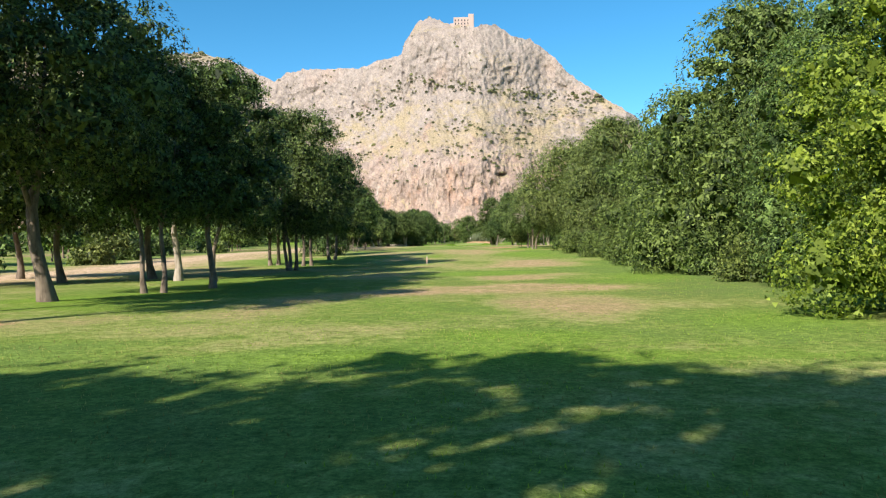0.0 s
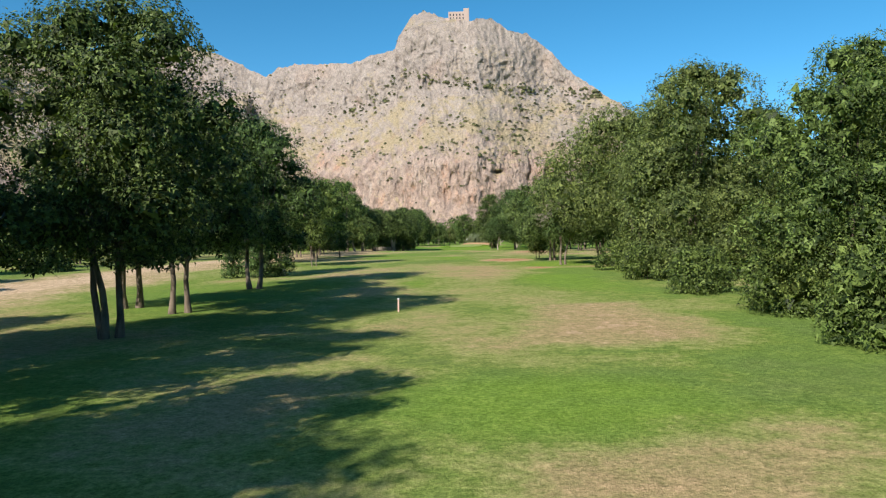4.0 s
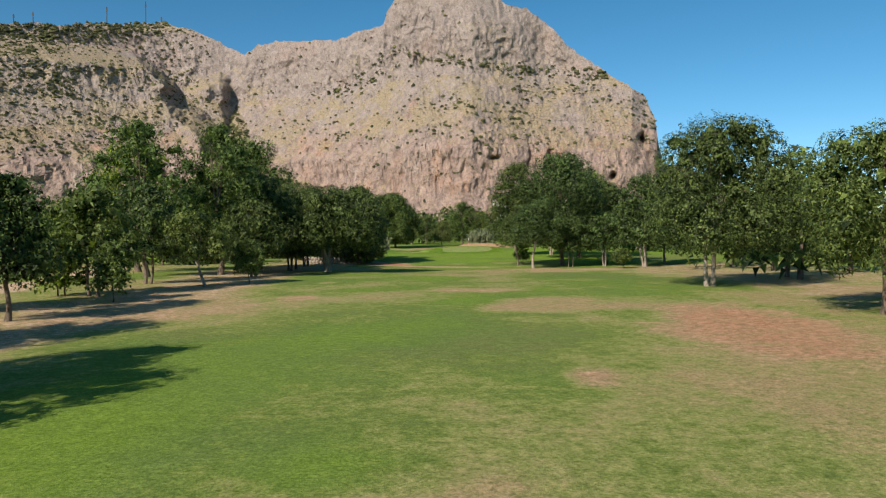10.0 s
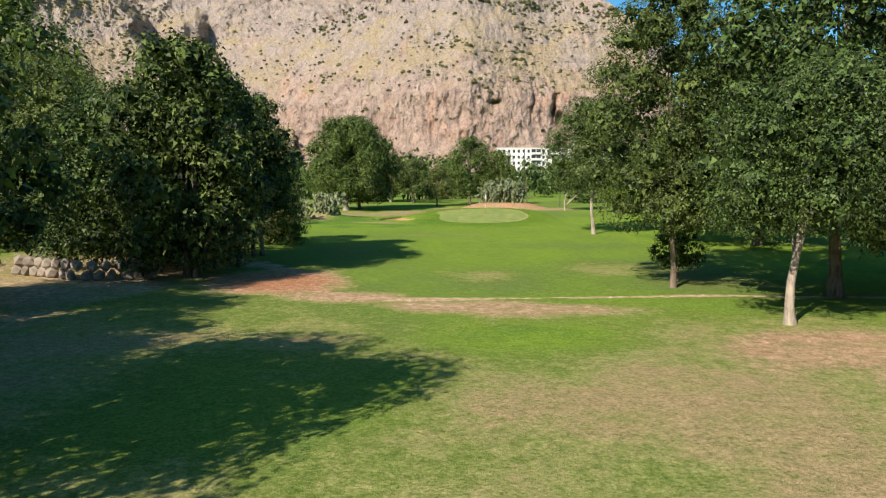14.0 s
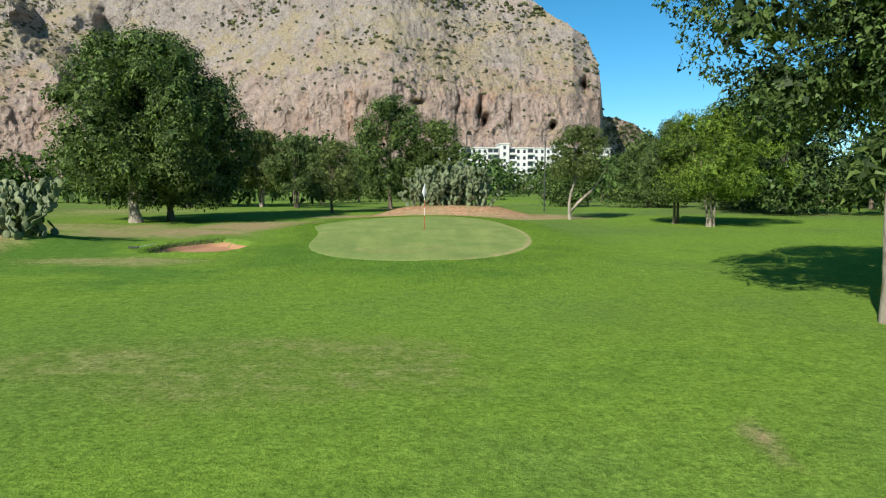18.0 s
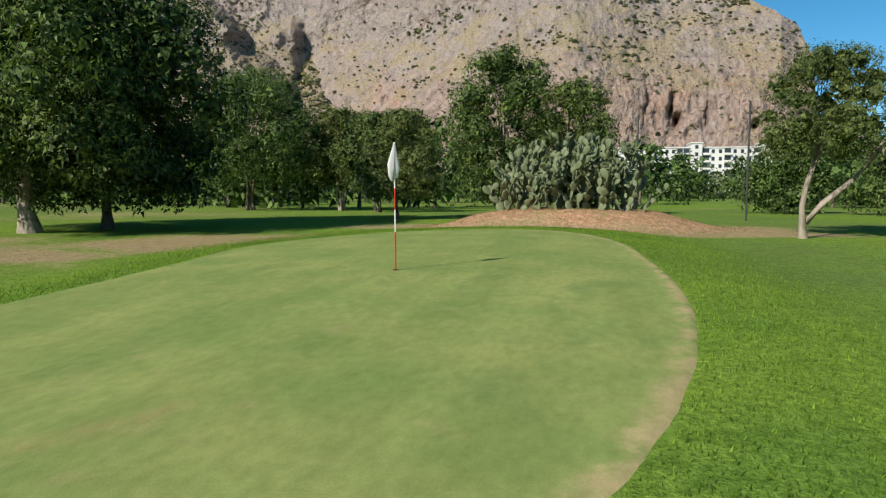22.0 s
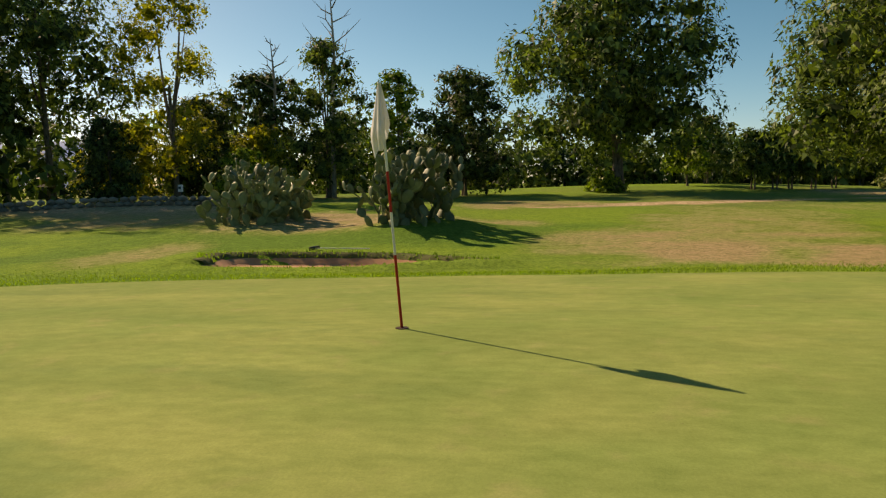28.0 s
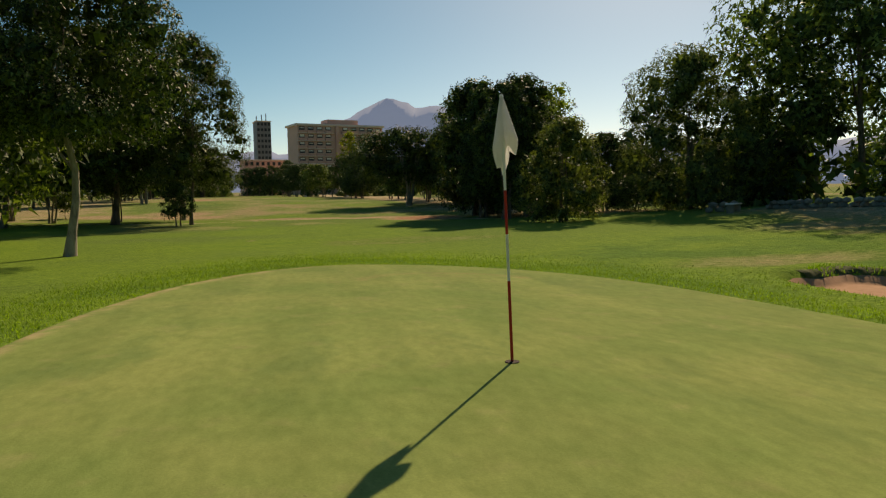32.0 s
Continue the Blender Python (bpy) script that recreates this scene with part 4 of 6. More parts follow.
tree(-9.2, -168.5, 6.8, 2.1, 0.1, "bush", "dark", 0.09, 1.2, 3, label="dark evergreen tree with leaves down to the ground", group=LEFT_ROW)
tree(-11.5, -155.0, 7.3, 3.4, 2.2, "dome", "mid", 0.20, 1.0, 2, (0.8, 0.5), (1.2, 0.6), label="leaning evergreen tree with open crown", group=LEFT_ROW)
tree(-8.6, -156.5, 4.4, 0.9, 1.6, "dome", "mid", 0.17, 0.8, 2, label="slender young tree with thin leaves", group=LEFT_ROW, girth=0.09)
tree(-15.4, -146.8, 8.8, 3.2, 1.8, "dome", "dark", 0.22, 1.4, 1, label=ROUND, group=LEFT_ROW)
tree(-16.5, -139.0, 7.8, 3.4, 1.2, "dome", "dark", 0.22, 1.3, 1, label=ROUND, group=LEFT_ROW)
tree(-16.0, -125.3, 8.4, 3.0, 1.0, "dome", "dark", 0.20, 1.4, 2, label=ROUND, group=LEFT_ROW)
tree(-13.6, -122.2, 4.2, 1.5, 0.9, "dome", "dark", 0.18, 0.9, 1, label="small dark evergreen tree", group=LEFT_ROW)
tree(-24.2, -105.5, 7.2, 3.4, 2.0, "dome", "dark", 0.24, 1.0, 1, label=ROUND, group=LEFT_ROW)
tree(-19.5, -108.0, 6.6, 2.4, 1.5, "dome", "dark", 0.22, 1.0, 1, label=ROUND, group=LEFT_ROW)
tree(-21.5, -97.2, 6.5, 2.8, 1.5, "dome", "mid", 0.24, 0.9, 2, label="bare-twigged tree with thin crown", group=LEFT_ROW)
tree(-23.6, -97.0, 3.3, 1.4, 0.6, "bush", "bright", 0.18, 0.9, 2, label="young bright green tree", group=LEFT_ROW)
tree(-17.2, -91.0, 5.2, 2.6, 1.7, "dome", "mid", 0.22, 1.0, 1, (-0.9, 0.3), label="leaning olive-like tree with light crown", bark=PALE_BARK, group=LEFT_ROW)
tree(-14.9, -88.5, 3.2, 1.1, 0.9, "bush", "mid", 0.18, 0.9, 1, label="small young tree with light leaves", group=LEFT_ROW, girth=0.07)
tree(-18.6, -100.5, 3.4, 1.2, 0.8, "bush", "mid", 0.18, 0.9, 1, label="small young tree with light leaves", group=LEFT_ROW, girth=0.07)
tree(-26.5, -80.0, 13.2, 4.2, 3.0, "tall", "mid", 0.30, 0.9, 1, label="tall poplar with light open crown", group=LEFT_ROW)
tree(-21.5, -76.0, 13.4, 3.8, 3.0, "tall", "mid", 0.30, 0.9, 1, label="tall tree with mixed green crown", group=LEFT_ROW)
tree(-17.5, -79.0, 6.6, 3.0, 1.6, "dome", "dark", 0.24, 1.0, 2, label=ROUND, group=LEFT_ROW)
tree(-13.3, -69.2, 8.3, 5.4, 2.3, "dome", "dark", 0.105, 1.3, 3, shift=(0.3, -0.8), label="broad evergreen tree with three pale stems", bark=PALE_BARK, girth=0.5, group=LEFT_ROW, lobes=20)
tree(-18.5, -62.0, 8.6, 3.6, 1.4, "dome", "dark", 0.22, 1.05, 2, label=ROUND, group=LEFT_ROW)
tree(-17.5, -45.0, 8.4, 3.6, 0.5, "bush", "dark", 0.21, 1.1, 2, label="dense dark evergreen thicket tree", group=LEFT_ROW)
tree(-17.8, -66.6, 8.6, 3.2, 1.4, "dome", "dark", 0.24, 1.0, 3, label=ROUND, group=LEFT_ROW)
# the start of the fairway, right
tree(12.9, -220.8, 5.6, 2.3, 0.2, "bush", "bright", 0.066, 1.2, 2, label="young tree with bright green leaves", group=RIGHT_ROW)
tree(16.0, -213.0, 8.4, 3.4, 0.3, "bush", "mid", 0.078, 1.0, 2, label="leafy shrub tree at the edge of the woods", group=RIGHT_ROW)
tree(16.4, -204.0, 10.8, 4.8, 0.2, "bush", "mid", 0.088, 1.1, 2, label="huge leafy tree with branches to the ground", group=RIGHT_ROW, lobes=22)
tree(21.5, -192.0, 11.0, 4.6, 0.4, "bush", "mid", 0.22, 1.0, 2, label="tall leafy tree at the edge of the woods", group=RIGHT_ROW)
tree(15.6, -190.5, 7.9, 3.4, 0.3, "bush", "mid", 0.085, 1.0, 2, label="yellow-green leafy tree with feathery crown", group=RIGHT_ROW)
tree(15.6, -174.2, 11.0, 4.6, 0.4, "bush", "olive", 0.088, 1.0, 2, label="dense leafy tree with branches to the ground", group=RIGHT_ROW, lobes=18)
tree(14.6, -164.6, 10.4, 5.4, 2.3, "dome", "olive", 0.085, 1.1, 3, label="broad leafy tree with dark stems and drooping leaves", group=RIGHT_ROW, lobes=18)
TWIGGY = tree(10.3, -161.9, 5.0, 1.9, 1.8, "dome", "olive", 0.06, 0.6, 2, (0.3, 0), label="thin tree with bare twigs among its leaves", group=RIGHT_ROW)
SLENDER = tree(10.2, -154.8, 6.7, 3.2, 1.5, "dome", "olive", 0.08, 1.2, 2, shift=(-0.4, 0), label="light green tree with twisted stems", group=RIGHT_ROW)
tree(14.2, -153.4, 8.3, 4.6, 1.4, "dome", "olive", 0.095, 1.2, 3, shift=(1.0, 0), label="tall leafy tree with several stems", group=RIGHT_ROW, lobes=20)
tree(20.5, -148.0, 9.2, 5.2, 1.6, "dome", "mid", 0.22, 1.0, 2, label="tall leafy tree at the edge of the woods", group=RIGHT_ROW)
tree(17.8, -160.0, 10.6, 3.8, 1.0, "dome", "mid", 0.20, 1.0, 2, label="leafy tree at the edge of the woods", group=RIGHT_ROW)
tree(18.7, -107.2, 8.2, 4.0, 1.7, "dome", "mid", 0.115, 1.0, 2, label="light green tree with low branches", group=RIGHT_ROW)
tree(22.6, -113.0, 9.2, 4.8, 1.5, "dome", "dark", 0.22, 1.0, 2, label="dark green spreading tree with low branches", group=RIGHT_ROW)
tree(23.0, -122.0, 9.5, 3.6, 1.4, "dome", "mid", 0.22, 1.0, 2, label="leafy tree at the edge of the woods", group=RIGHT_ROW)
tree(16.4, -91.6, 10.9, 5.8, 2.2, "dome", "dark", 0.088, 1.1, 2, shift=(1.0, 0.6), label="large round-crowned tree with twin pale stems", bark=PALE_BARK, group=RIGHT_ROW, lobes=22)
tree(8.0, -54.8, 8.0, 3.7, 2.7, "dome", "dark", 0.095, 1.1, 1, (0.5, 0.2), label="round-crowned tree with leaning pale trunk", bark=PALE_BARK, group=RIGHT_ROW)
tree(12.0, -49.5, 14.0, 6.0, 2.6, "tall", "dark", 0.095, 1.1, 1, label="tall broad evergreen tree above its neighbours", girth=0.42, group=RIGHT_ROW, lobes=24)
tree(18.0, -46.0, 10.4, 4.8, 2.6, "dome", "dark", 0.22, 1.0, 1, label=ROUND, group=RIGHT_ROW, lobes=20)
tree(6.6, -47.0, 13.2, 3.6, 2.4, "dome", "dark", 0.085, 1.0, 1, label=ROUND, girth=0.2, group=RIGHT_ROW)
tree(12.6, -53.2, 6.2, 2.0, 1.8, "dome", "dark", 0.18, 1.0, 2, label="slender evergreen tree with thin stems", group=RIGHT_ROW, girth=0.14)
tree(16.8, -52.2, 6.6, 2.7, 1.9, "dome", "dark", 0.19, 1.0, 3, (0.4, 0), label="evergreen tree with spreading pale stems", bark=PALE_BARK, group=RIGHT_ROW)
tree(7.4, -45.0, 3.0, 1.1, 0.7, "bush", "dark", 0.15, 1.0, 2, label="small dark bush beside the trees", group=RIGHT_ROW, category="bush")
tree(20.6, -56.0, 10.6, 4.0, 2.6, "dome", "dark", 0.20, 1.0, 3, label="evergreen tree with spreading pale stems", bark=PALE_BARK, group=RIGHT_ROW)
tree(17.4, -59.0, 2.2, 1.2, 0.7, "dome", "mid", 0.15, 0.9, 2, label="low young tree with spreading branches", group=RIGHT_ROW, girth=0.06)
tree(24.5, -50.0, 8.5, 3.4, 2.2, "dome", "dark", 0.24, 1.0, 1, label=ROUND, group=RIGHT_ROW)
tree(7.9, -20.3, 10.8, 4.0, 3.6, "dome", "dark", 0.082, 1.3, 1, (0.25, 0.1), (0.4, 0), label="round-crowned tree with pale leaning trunk", bark=PALE_BARK, girth=0.26, group=RIGHT_ROW, lobes=20)
tree(13.8, -20.0, 9.0, 3.4, 2.4, "dome", "bright", 0.17, 1.1, 3, (0.2, 0), (0.9, 0), label="light green round-crowned tree with three stems", bark=PALE_BARK, group=RIGHT_ROW, lobes=18)
tree(17.0, -29.5, 13.4, 6.2, 1.2, "dome", "mid", 0.18, 1.1, 2, label="large leafy tree with low branches", group=RIGHT_ROW, lobes=22)
# round the green
GREEN_TREES = "trees round the putting green"
tree(-17.1, 11.6, 11.6, 5.0, 2.0, "dome", "mid", 0.105, 1.15, 1, (0.1, 0), label="large round-crowned tree with thick pale trunk", bark=PALE_BARK, girth=0.56, group=GREEN_TREES, lobes=22)
tree(-15.9, 14.4, 11.8, 5.0, 0.9, "dome", "dark", 0.105, 1.15, 1, label="large dark tree with low leafy shoots", girth=0.36, group=GREEN_TREES, lobes=22)
tree(-21.3, 38.8, 10.6, 5.2, 2.0, "dome", "mid", 0.115, 1.1, 2, label="round-crowned tree with rounded dense crown", group=GREEN_TREES, lobes=20)
tree(-14.5, 40.0, 7.8, 3.2, 1.8, "dome", "olive", 0.22, 1.0, 3, label="grey-green tree with pale stems", bark=PALE_BARK, group=GREEN_TREES)
tree(-10.5, 36.0, 7.0, 2.8, 1.5, "dome", "olive", 0.21, 1.0, 3, label="grey-green tree with several stems", group=GREEN_TREES)
tree(-6.3, 24.8, 5.9, 2.3, 1.0, "dome", "olive", 0.17, 1.05, 1, shift=(0.3, 0.3), label="small olive-green tree with short trunk", group=GREEN_TREES)
tree(-1.6, 33.5, 10.4, 4.2, 1.0, "tall", "mid", 0.26, 1.1, 1, label="tall tree with large compound leaves", group=GREEN_TREES)
tree(2.5, 33.0, 8.2, 3.0, 1.0, "dome", "mid", 0.24, 0.95, 1, label="leafy tree with bare topmost twigs", group=GREEN_TREES)
LEANING = tree(10.3, 13.6, 6.3, 2.3, 2.6, "dome", "olive", 0.064, 0.7, 1, (0.5, 0.0), (0.25, 0), label="small forked tree with pale leaning stems", bark=PALE_BARK, girth=0.2, group=GREEN_TREES)
part("fork", mesh_of("fork", *tube_arrays([(0.10, 0, 0.5), (0.55, -0.1, 1.15), (1.4, -0.15, 1.9), (2.1, -0.1, 2.7), (2.5, 0.0, 3.6)], [0.10, 0.095, 0.08, 0.06, 0.03], 8), PALE_BARK, True), LEANING, "pale stem leaning far out")
tree(16.2, 5.4, 6.8, 3.7, 1.5, "dome", "bright", 0.075, 1.0, 3, shift=(0.6, 0), label="spreading leafy tree with several pale stems", bark=PALE_BARK, group=GREEN_TREES)
tree(15.4, 8.4, 6.2, 2.6, 1.3, "dome", "olive", 0.075, 1.0, 2, label="grey-green tree with slim stems", group=GREEN_TREES)
tree(28.5, 20.0, 11.0, 6.0, 0.4, "dome", "dark", 0.24, 1.0, 2, label="large leafy tree with low branches", group=GREEN_TREES)
tree(30.0, 30.0, 9.0, 4.4, 0.4, "bush", "mid", 0.26, 1.0, 2, label="dense leafy tree at the edge of the woods", group=GREEN_TREES)
tree(24.0, 36.0, 7.0, 4.0, 0.3, "bush", "mid", 0.26, 1.0, 2, label="dense leafy tree at the edge of the woods", group=GREEN_TREES)
tree(17.0, 40.0, 5.4, 2.7, 0.2, "bush", "mid", 0.26, 1.0, 2, label="dense leafy tree at the edge of the woods", group=GREEN_TREES)
tree(-49.3, 3.6, 1.7, 1.5, 0.0, "bush", "bright", 0.2, 1.0, 3, label="leafy shoots at the foot of the tall tree", group=GREEN_TREES, category="shrub", girth=0.04)
tree(-50.1, 4.6, 16.8, 8.2, 3.0, "tall", "mid", 0.30, 0.95, 1, label="tall broad tree with leafy shoots at its foot", girth=0.8, group=GREEN_TREES, lobes=26)
tree(-34.3, -31.4, 17.0, 7.4, 5.0, "open", "mid", 0.26, 1.1, 1, (0.4, 0), (1.0, -1.0), label="tall plane tree with open crown", girth=0.42, group=GREEN_TREES, lobes=27)
tree(-37.2, -24.3, 15.8, 4.6, 1.6, "open", "yellow", 0.30, 0.8, 2, label="tall poplar with yellowing open crown", group=GREEN_TREES)
tree(-43.8, -16.2, 11.4, 3.4, 1.0, "tall", "mid", 0.28, 0.9, 1, label="leafy tree below bare dead branches", group=GREEN_TREES)
tree(-43.0, -20.8, 9.2, 3.4, 1.2, "dome", "dark", 0.28, 0.85, 2, label="dark tree with ragged crown", group=GREEN_TREES)
tree(-45.0, -11.2, 9.2, 2.8, 0.6, "tall", "bright", 0.28, 0.95, 1, label="upright young tree with light leaves", group=GREEN_TREES)
tree(-46.0, -6.5, 9.2, 3.9, 0.4, "dome", "dark", 0.26, 1.0, 2, label="dark round tree with thin topmost twigs", group=GREEN_TREES)
tree(-32.5, -26.0, 5.2, 2.0, 0.3, "bush", "dark", 0.24, 1.0, 2, label="dark upright shrub beside the wall", group=GREEN_TREES, category="shrub")
tree(-35.0, -18.5, 3.4, 1.8, 0.2, "bush", "bright", 0.22, 1.0, 2, label="leafy shrub beside the wall", group=GREEN_TREES, category="shrub")
tree(-21.5, -68.5, 6.8, 3.0, 1.0, "dome", "dark", 0.24, 1.0, 3, label=ROUND, group=GREEN_TREES)
# the little grove on the rise beyond the lawn
for x, y, h, r in ((-52.4, 15.0, 4.6, 1.9), (-52.6, 16.6, 4.4, 1.7), (-53.4, 17.9, 4.9, 1.9), (-54.0, 19.8, 4.7, 1.9), (-55.7, 21.8, 4.3, 1.8)):
    tree(x, y, h, r, 1.1, "dome", "mid", 0.2, 1.1, 2, label="small round-crowned tree in a little grove", group="grove beyond the lawn")
tree(-57.6, 10.9, 5.0, 2.3, 1.3, "dome", "bright", 0.2, 0.9, 1, label="light green young tree on the rise", group=GREEN_TREES)
tree(-64.0, 13.5, 6.4, 3.0, 0.8, "dome", "olive", 0.24, 1.0, 2, label="grey-green feathery tree behind the rise", group=GREEN_TREES)
tree(-72.0, 22.0, 6.4, 3.2, 1.0, "dome", "mid", 0.26, 1.0, 2, label="rounded green tree behind the grove", group=GREEN_TREES)
tree(-70.0, 29.0, 7.4, 3.2, 1.0, "dome", "mid", 0.26, 1.0, 2, label="rounded green tree behind the grove", group=GREEN_TREES)
tree(-66.0, 32.0, 10.6, 2.4, 1.0, "tall", "yellow", 0.26, 0.9, 1, label="yellowing poplar behind the grove", group=GREEN_TREES)
tree(-56.5, 27.0, 2.0, 1.6, 0.0, "bush", "olive", 0.2, 1.0, 3, label="low grey-green shrub beside the grove", group=GREEN_TREES, category="shrub", girth=0.05)
tree(-60.0, 32.5, 5.2, 2.4, 1.2, "dome", "olive", 0.24, 0.7, 2, label="thin brownish tree beside the grove", group=GREEN_TREES)
# trees behind the first stand, added out of view to throw shade over it
tree(-15.5, -206.5, 9.5, 4.0, 2.2, "dome", "dark", 0.26, 1.0, 1, label=ROUND, group=LEFT_ROW)
tree(-13.2, -202.6, 8.8, 3.4, 2.2, "dome", "dark", 0.26, 1.0, 1, label=ROUND, group=LEFT_ROW)
tree(-17.6, -199.0, 8.8, 3.4, 2.2, "dome", "dark", 0.26, 1.0, 1, label=ROUND, group=LEFT_ROW)
tree(-23.5, -179.5, 3.4, 1.6, 1.0, "dome", "olive", 0.2, 0.8, 3, label="small open tree with pale stems by the track", bark=PALE_BARK, girth=0.16, group="trees beyond the track")
# out of view behind and beside the tee, placed for the shadows they cast
tree(-5.4, -238.6, 9.4, 4.0, 2.4, "dome", "dark", 0.26, 1.0, 1, label="leafy tree behind the tee", group=LEFT_ROW)
tree(-1.4, -238.0, 10.0, 3.9, 2.6, "dome", "dark", 0.26, 1.0, 1, label="leafy tree behind the tee", group=LEFT_ROW)
tree(2.6, -238.6, 9.6, 3.6, 2.6, "dome", "dark", 0.26, 1.2, 1, label="leafy tree behind the tee", group=LEFT_ROW)
tree(6.6, -239.0, 9.2, 3.6, 2.6, "dome", "dark", 0.26, 1.0, 1, label="leafy tree behind the tee", group=LEFT_ROW)
tree(-6.4, -220.5, 10.6, 3.0, 4.2, "dome", "dark", 0.24, 1.0, 1, label="tall leafy tree beside the tee", group=LEFT_ROW)
tree(-6.3, -226.0, 11.4, 2.4, 6.6, "dome", "dark", 0.24, 1.0, 1, label="tall leafy tree beside the tee", group=LEFT_ROW)
tree(-20.0, -118.0, 8.0, 3.4, 2.0, "dome", "dark", 0.24, 1.0, 2, label=ROUND, group=LEFT_ROW)
tree(-15.4, -129.4, 8.8, 3.4, 1.4, "dome", "dark", 0.24, 1.0, 1, label=ROUND, group=LEFT_ROW)
tree(-22.5, -88.0, 7.4, 3.2, 2.0, "dome", "dark", 0.24, 1.0, 2, label=ROUND, group=LEFT_ROW)
tree(-19.5, -71.0, 9.4, 3.8, 2.0, "dome", "dark", 0.24, 1.0, 1, label=ROUND, group=LEFT_ROW)
tree(-18.8, -55.0, 9.6, 4.0, 1.4, "dome", "dark", 0.24, 1.0, 2, label=ROUND, group=LEFT_ROW)
tree(-24.0, -64.0, 12.0, 4.2, 2.6, "tall", "mid", 0.28, 1.0, 1, label="tall tree with mixed green crown", group=LEFT_ROW)
tree(-31.0, -72.0, 13.5, 4.4, 3.0, "open", "bright", 0.30, 1.0, 1, label="tall poplar with light open crown", group=LEFT_ROW)
tree(22.0, -180.0, 10.0, 4.2, 0.6, "bush", "mid", 0.26, 1.0, 2, label="leafy tree at the edge of the woods", group=RIGHT_ROW)
tree(21.5, -168.0, 9.6, 4.0, 0.8, "bush", "mid", 0.26, 1.0, 2, label="leafy tree at the edge of the woods", group=RIGHT_ROW)
tree(22.0, -136.0, 11.0, 4.4, 1.6, "dome", "mid", 0.26, 1.0, 2, label="leafy tree at the edge of the woods", group=RIGHT_ROW)
tree(21.5, -200.0, 9.5, 3.8, 0.4, "bush", "mid", 0.22, 1.0, 2, label="leafy tree at the edge of the woods", group=RIGHT_ROW)
tree(-13.8, -46.6, 10.2, 3.5, 0.5, "dome", "dark", 0.19, 1.1, 2, label="dense dark evergreen thicket tree", group=LEFT_ROW, lobes=22)
tree(-13.2, -42.6, 9.0, 1.8, 1.2, "dome", "dark", 0.19, 1.1, 2, label="dense dark evergreen thicket tree", group=LEFT_ROW, lobes=18)
tree(-15.6, -40.6, 9.6, 3.2, 0.6, "dome", "dark", 0.20, 1.1, 2, label="dense dark evergreen tree with leaves to the ground", group=GREEN_TREES, lobes=18)
tree(-13.3, -38.2, 8.8, 2.2, 2.2, "dome", "dark", 0.19, 1.1, 2, label="dark evergreen tree with low branches", group=GREEN_TREES, lobes=18)
tree(-14.4, -31.6, 5.8, 2.3, 0.2, "bush", "olive", 0.17, 1.0, 3, label="grey-green shrub tree with feathery leaves", group=GREEN_TREES)
tree(-25.6, -36.6, 10.6, 4.9, 0.1, "bush", "olive", 0.088, 1.2, 3, label="large grey-green feathery shrub tree", group=GREEN_TREES, lobes=18)
tree(-21.5, -40.5, 5.6, 2.8, 0.3, "bush", "dark", 0.24, 1.0, 2, label="dark leafy shrub tree behind the bench", group=GREEN_TREES)
tree(-31.5, -37.5, 7.6, 3.2, 0.3, "bush", "bright", 0.24, 1.0, 2, label="leafy yellow-green shrub tree", group=GREEN_TREES)
tree(-38.5, -29.0, 5.5, 3.0, 0.2, "bush", "yellow", 0.24, 1.0, 2, label="yellow-green leafy shrub under the poplar", group=GREEN_TREES, category="shrub")
tree(-39.5, -19.5, 5.0, 2.8, 0.2, "bush", "yellow", 0.24, 1.0, 2, label="yellow-green leafy shrub under the poplar", group=GREEN_TREES, category="shrub")
tree(-40.5, -9.0, 4.0, 2.4, 0.2, "bush", "mid", 0.24, 1.0, 2, label="leafy shrub below the dark tree", group=GREEN_TREES, category="shrub")
tree(-42.0, -25.5, 7.5, 3.2, 0.4, "bush", "dark", 0.24, 1.0, 2, label="dark leafy tree behind the ragged shrubs", group=GREEN_TREES)
# shrubs and far trees along the track
for x, y, h, r in ((-21.5, -212, 1.6, 1.6), (-23.0, -204, 2.4, 2.0), (-25.5, -193, 2.0, 2.2), (-24.0, -181, 1.7, 1.6), (-27.0, -171, 2.6, 2.2), (-29.5, -158, 2.2, 2.0), (-28.5, -146, 1.8, 1.8)):
    tree(x, y, h, r, 0.0, "bush", "olive", 0.2, 1.0, 3, label="low grey-green shrub beside the dirt track", category="shrub", group="shrubs along the track", girth=0.05)
for x, y, h, r in ((-29.0, -196, 5.6, 3.0), (-33.0, -184, 6.8, 3.4), (-31.5, -174, 5.2, 2.6), (-36.0, -165, 7.4, 3.6), (-34.5, -150, 6.0, 3.2), (-37.5, -140, 7.6, 3.6), (-33.0, -128, 6.6, 3.2), (-36.0, -116, 7.0, 3.4)):
    tree(x, y, h, r, 1.2, "dome", "mid", 0.26, 1.0, 2, label="light green tree beyond the dirt track", group="trees beyond the track")
tree(9.3, -150.4, 2.7, 1.05, 0.5, "dome", "mid", 0.15, 1.0, 2, label="small young tree with low branches", group=RIGHT_ROW, girth=0.09)
tree(11.4, -146.5, 2.4, 1.0, 0.4, "bush", "mid", 0.15, 1.0, 2, label="small leafy bush beside the trees", group=RIGHT_ROW, category="bush", girth=0.07)
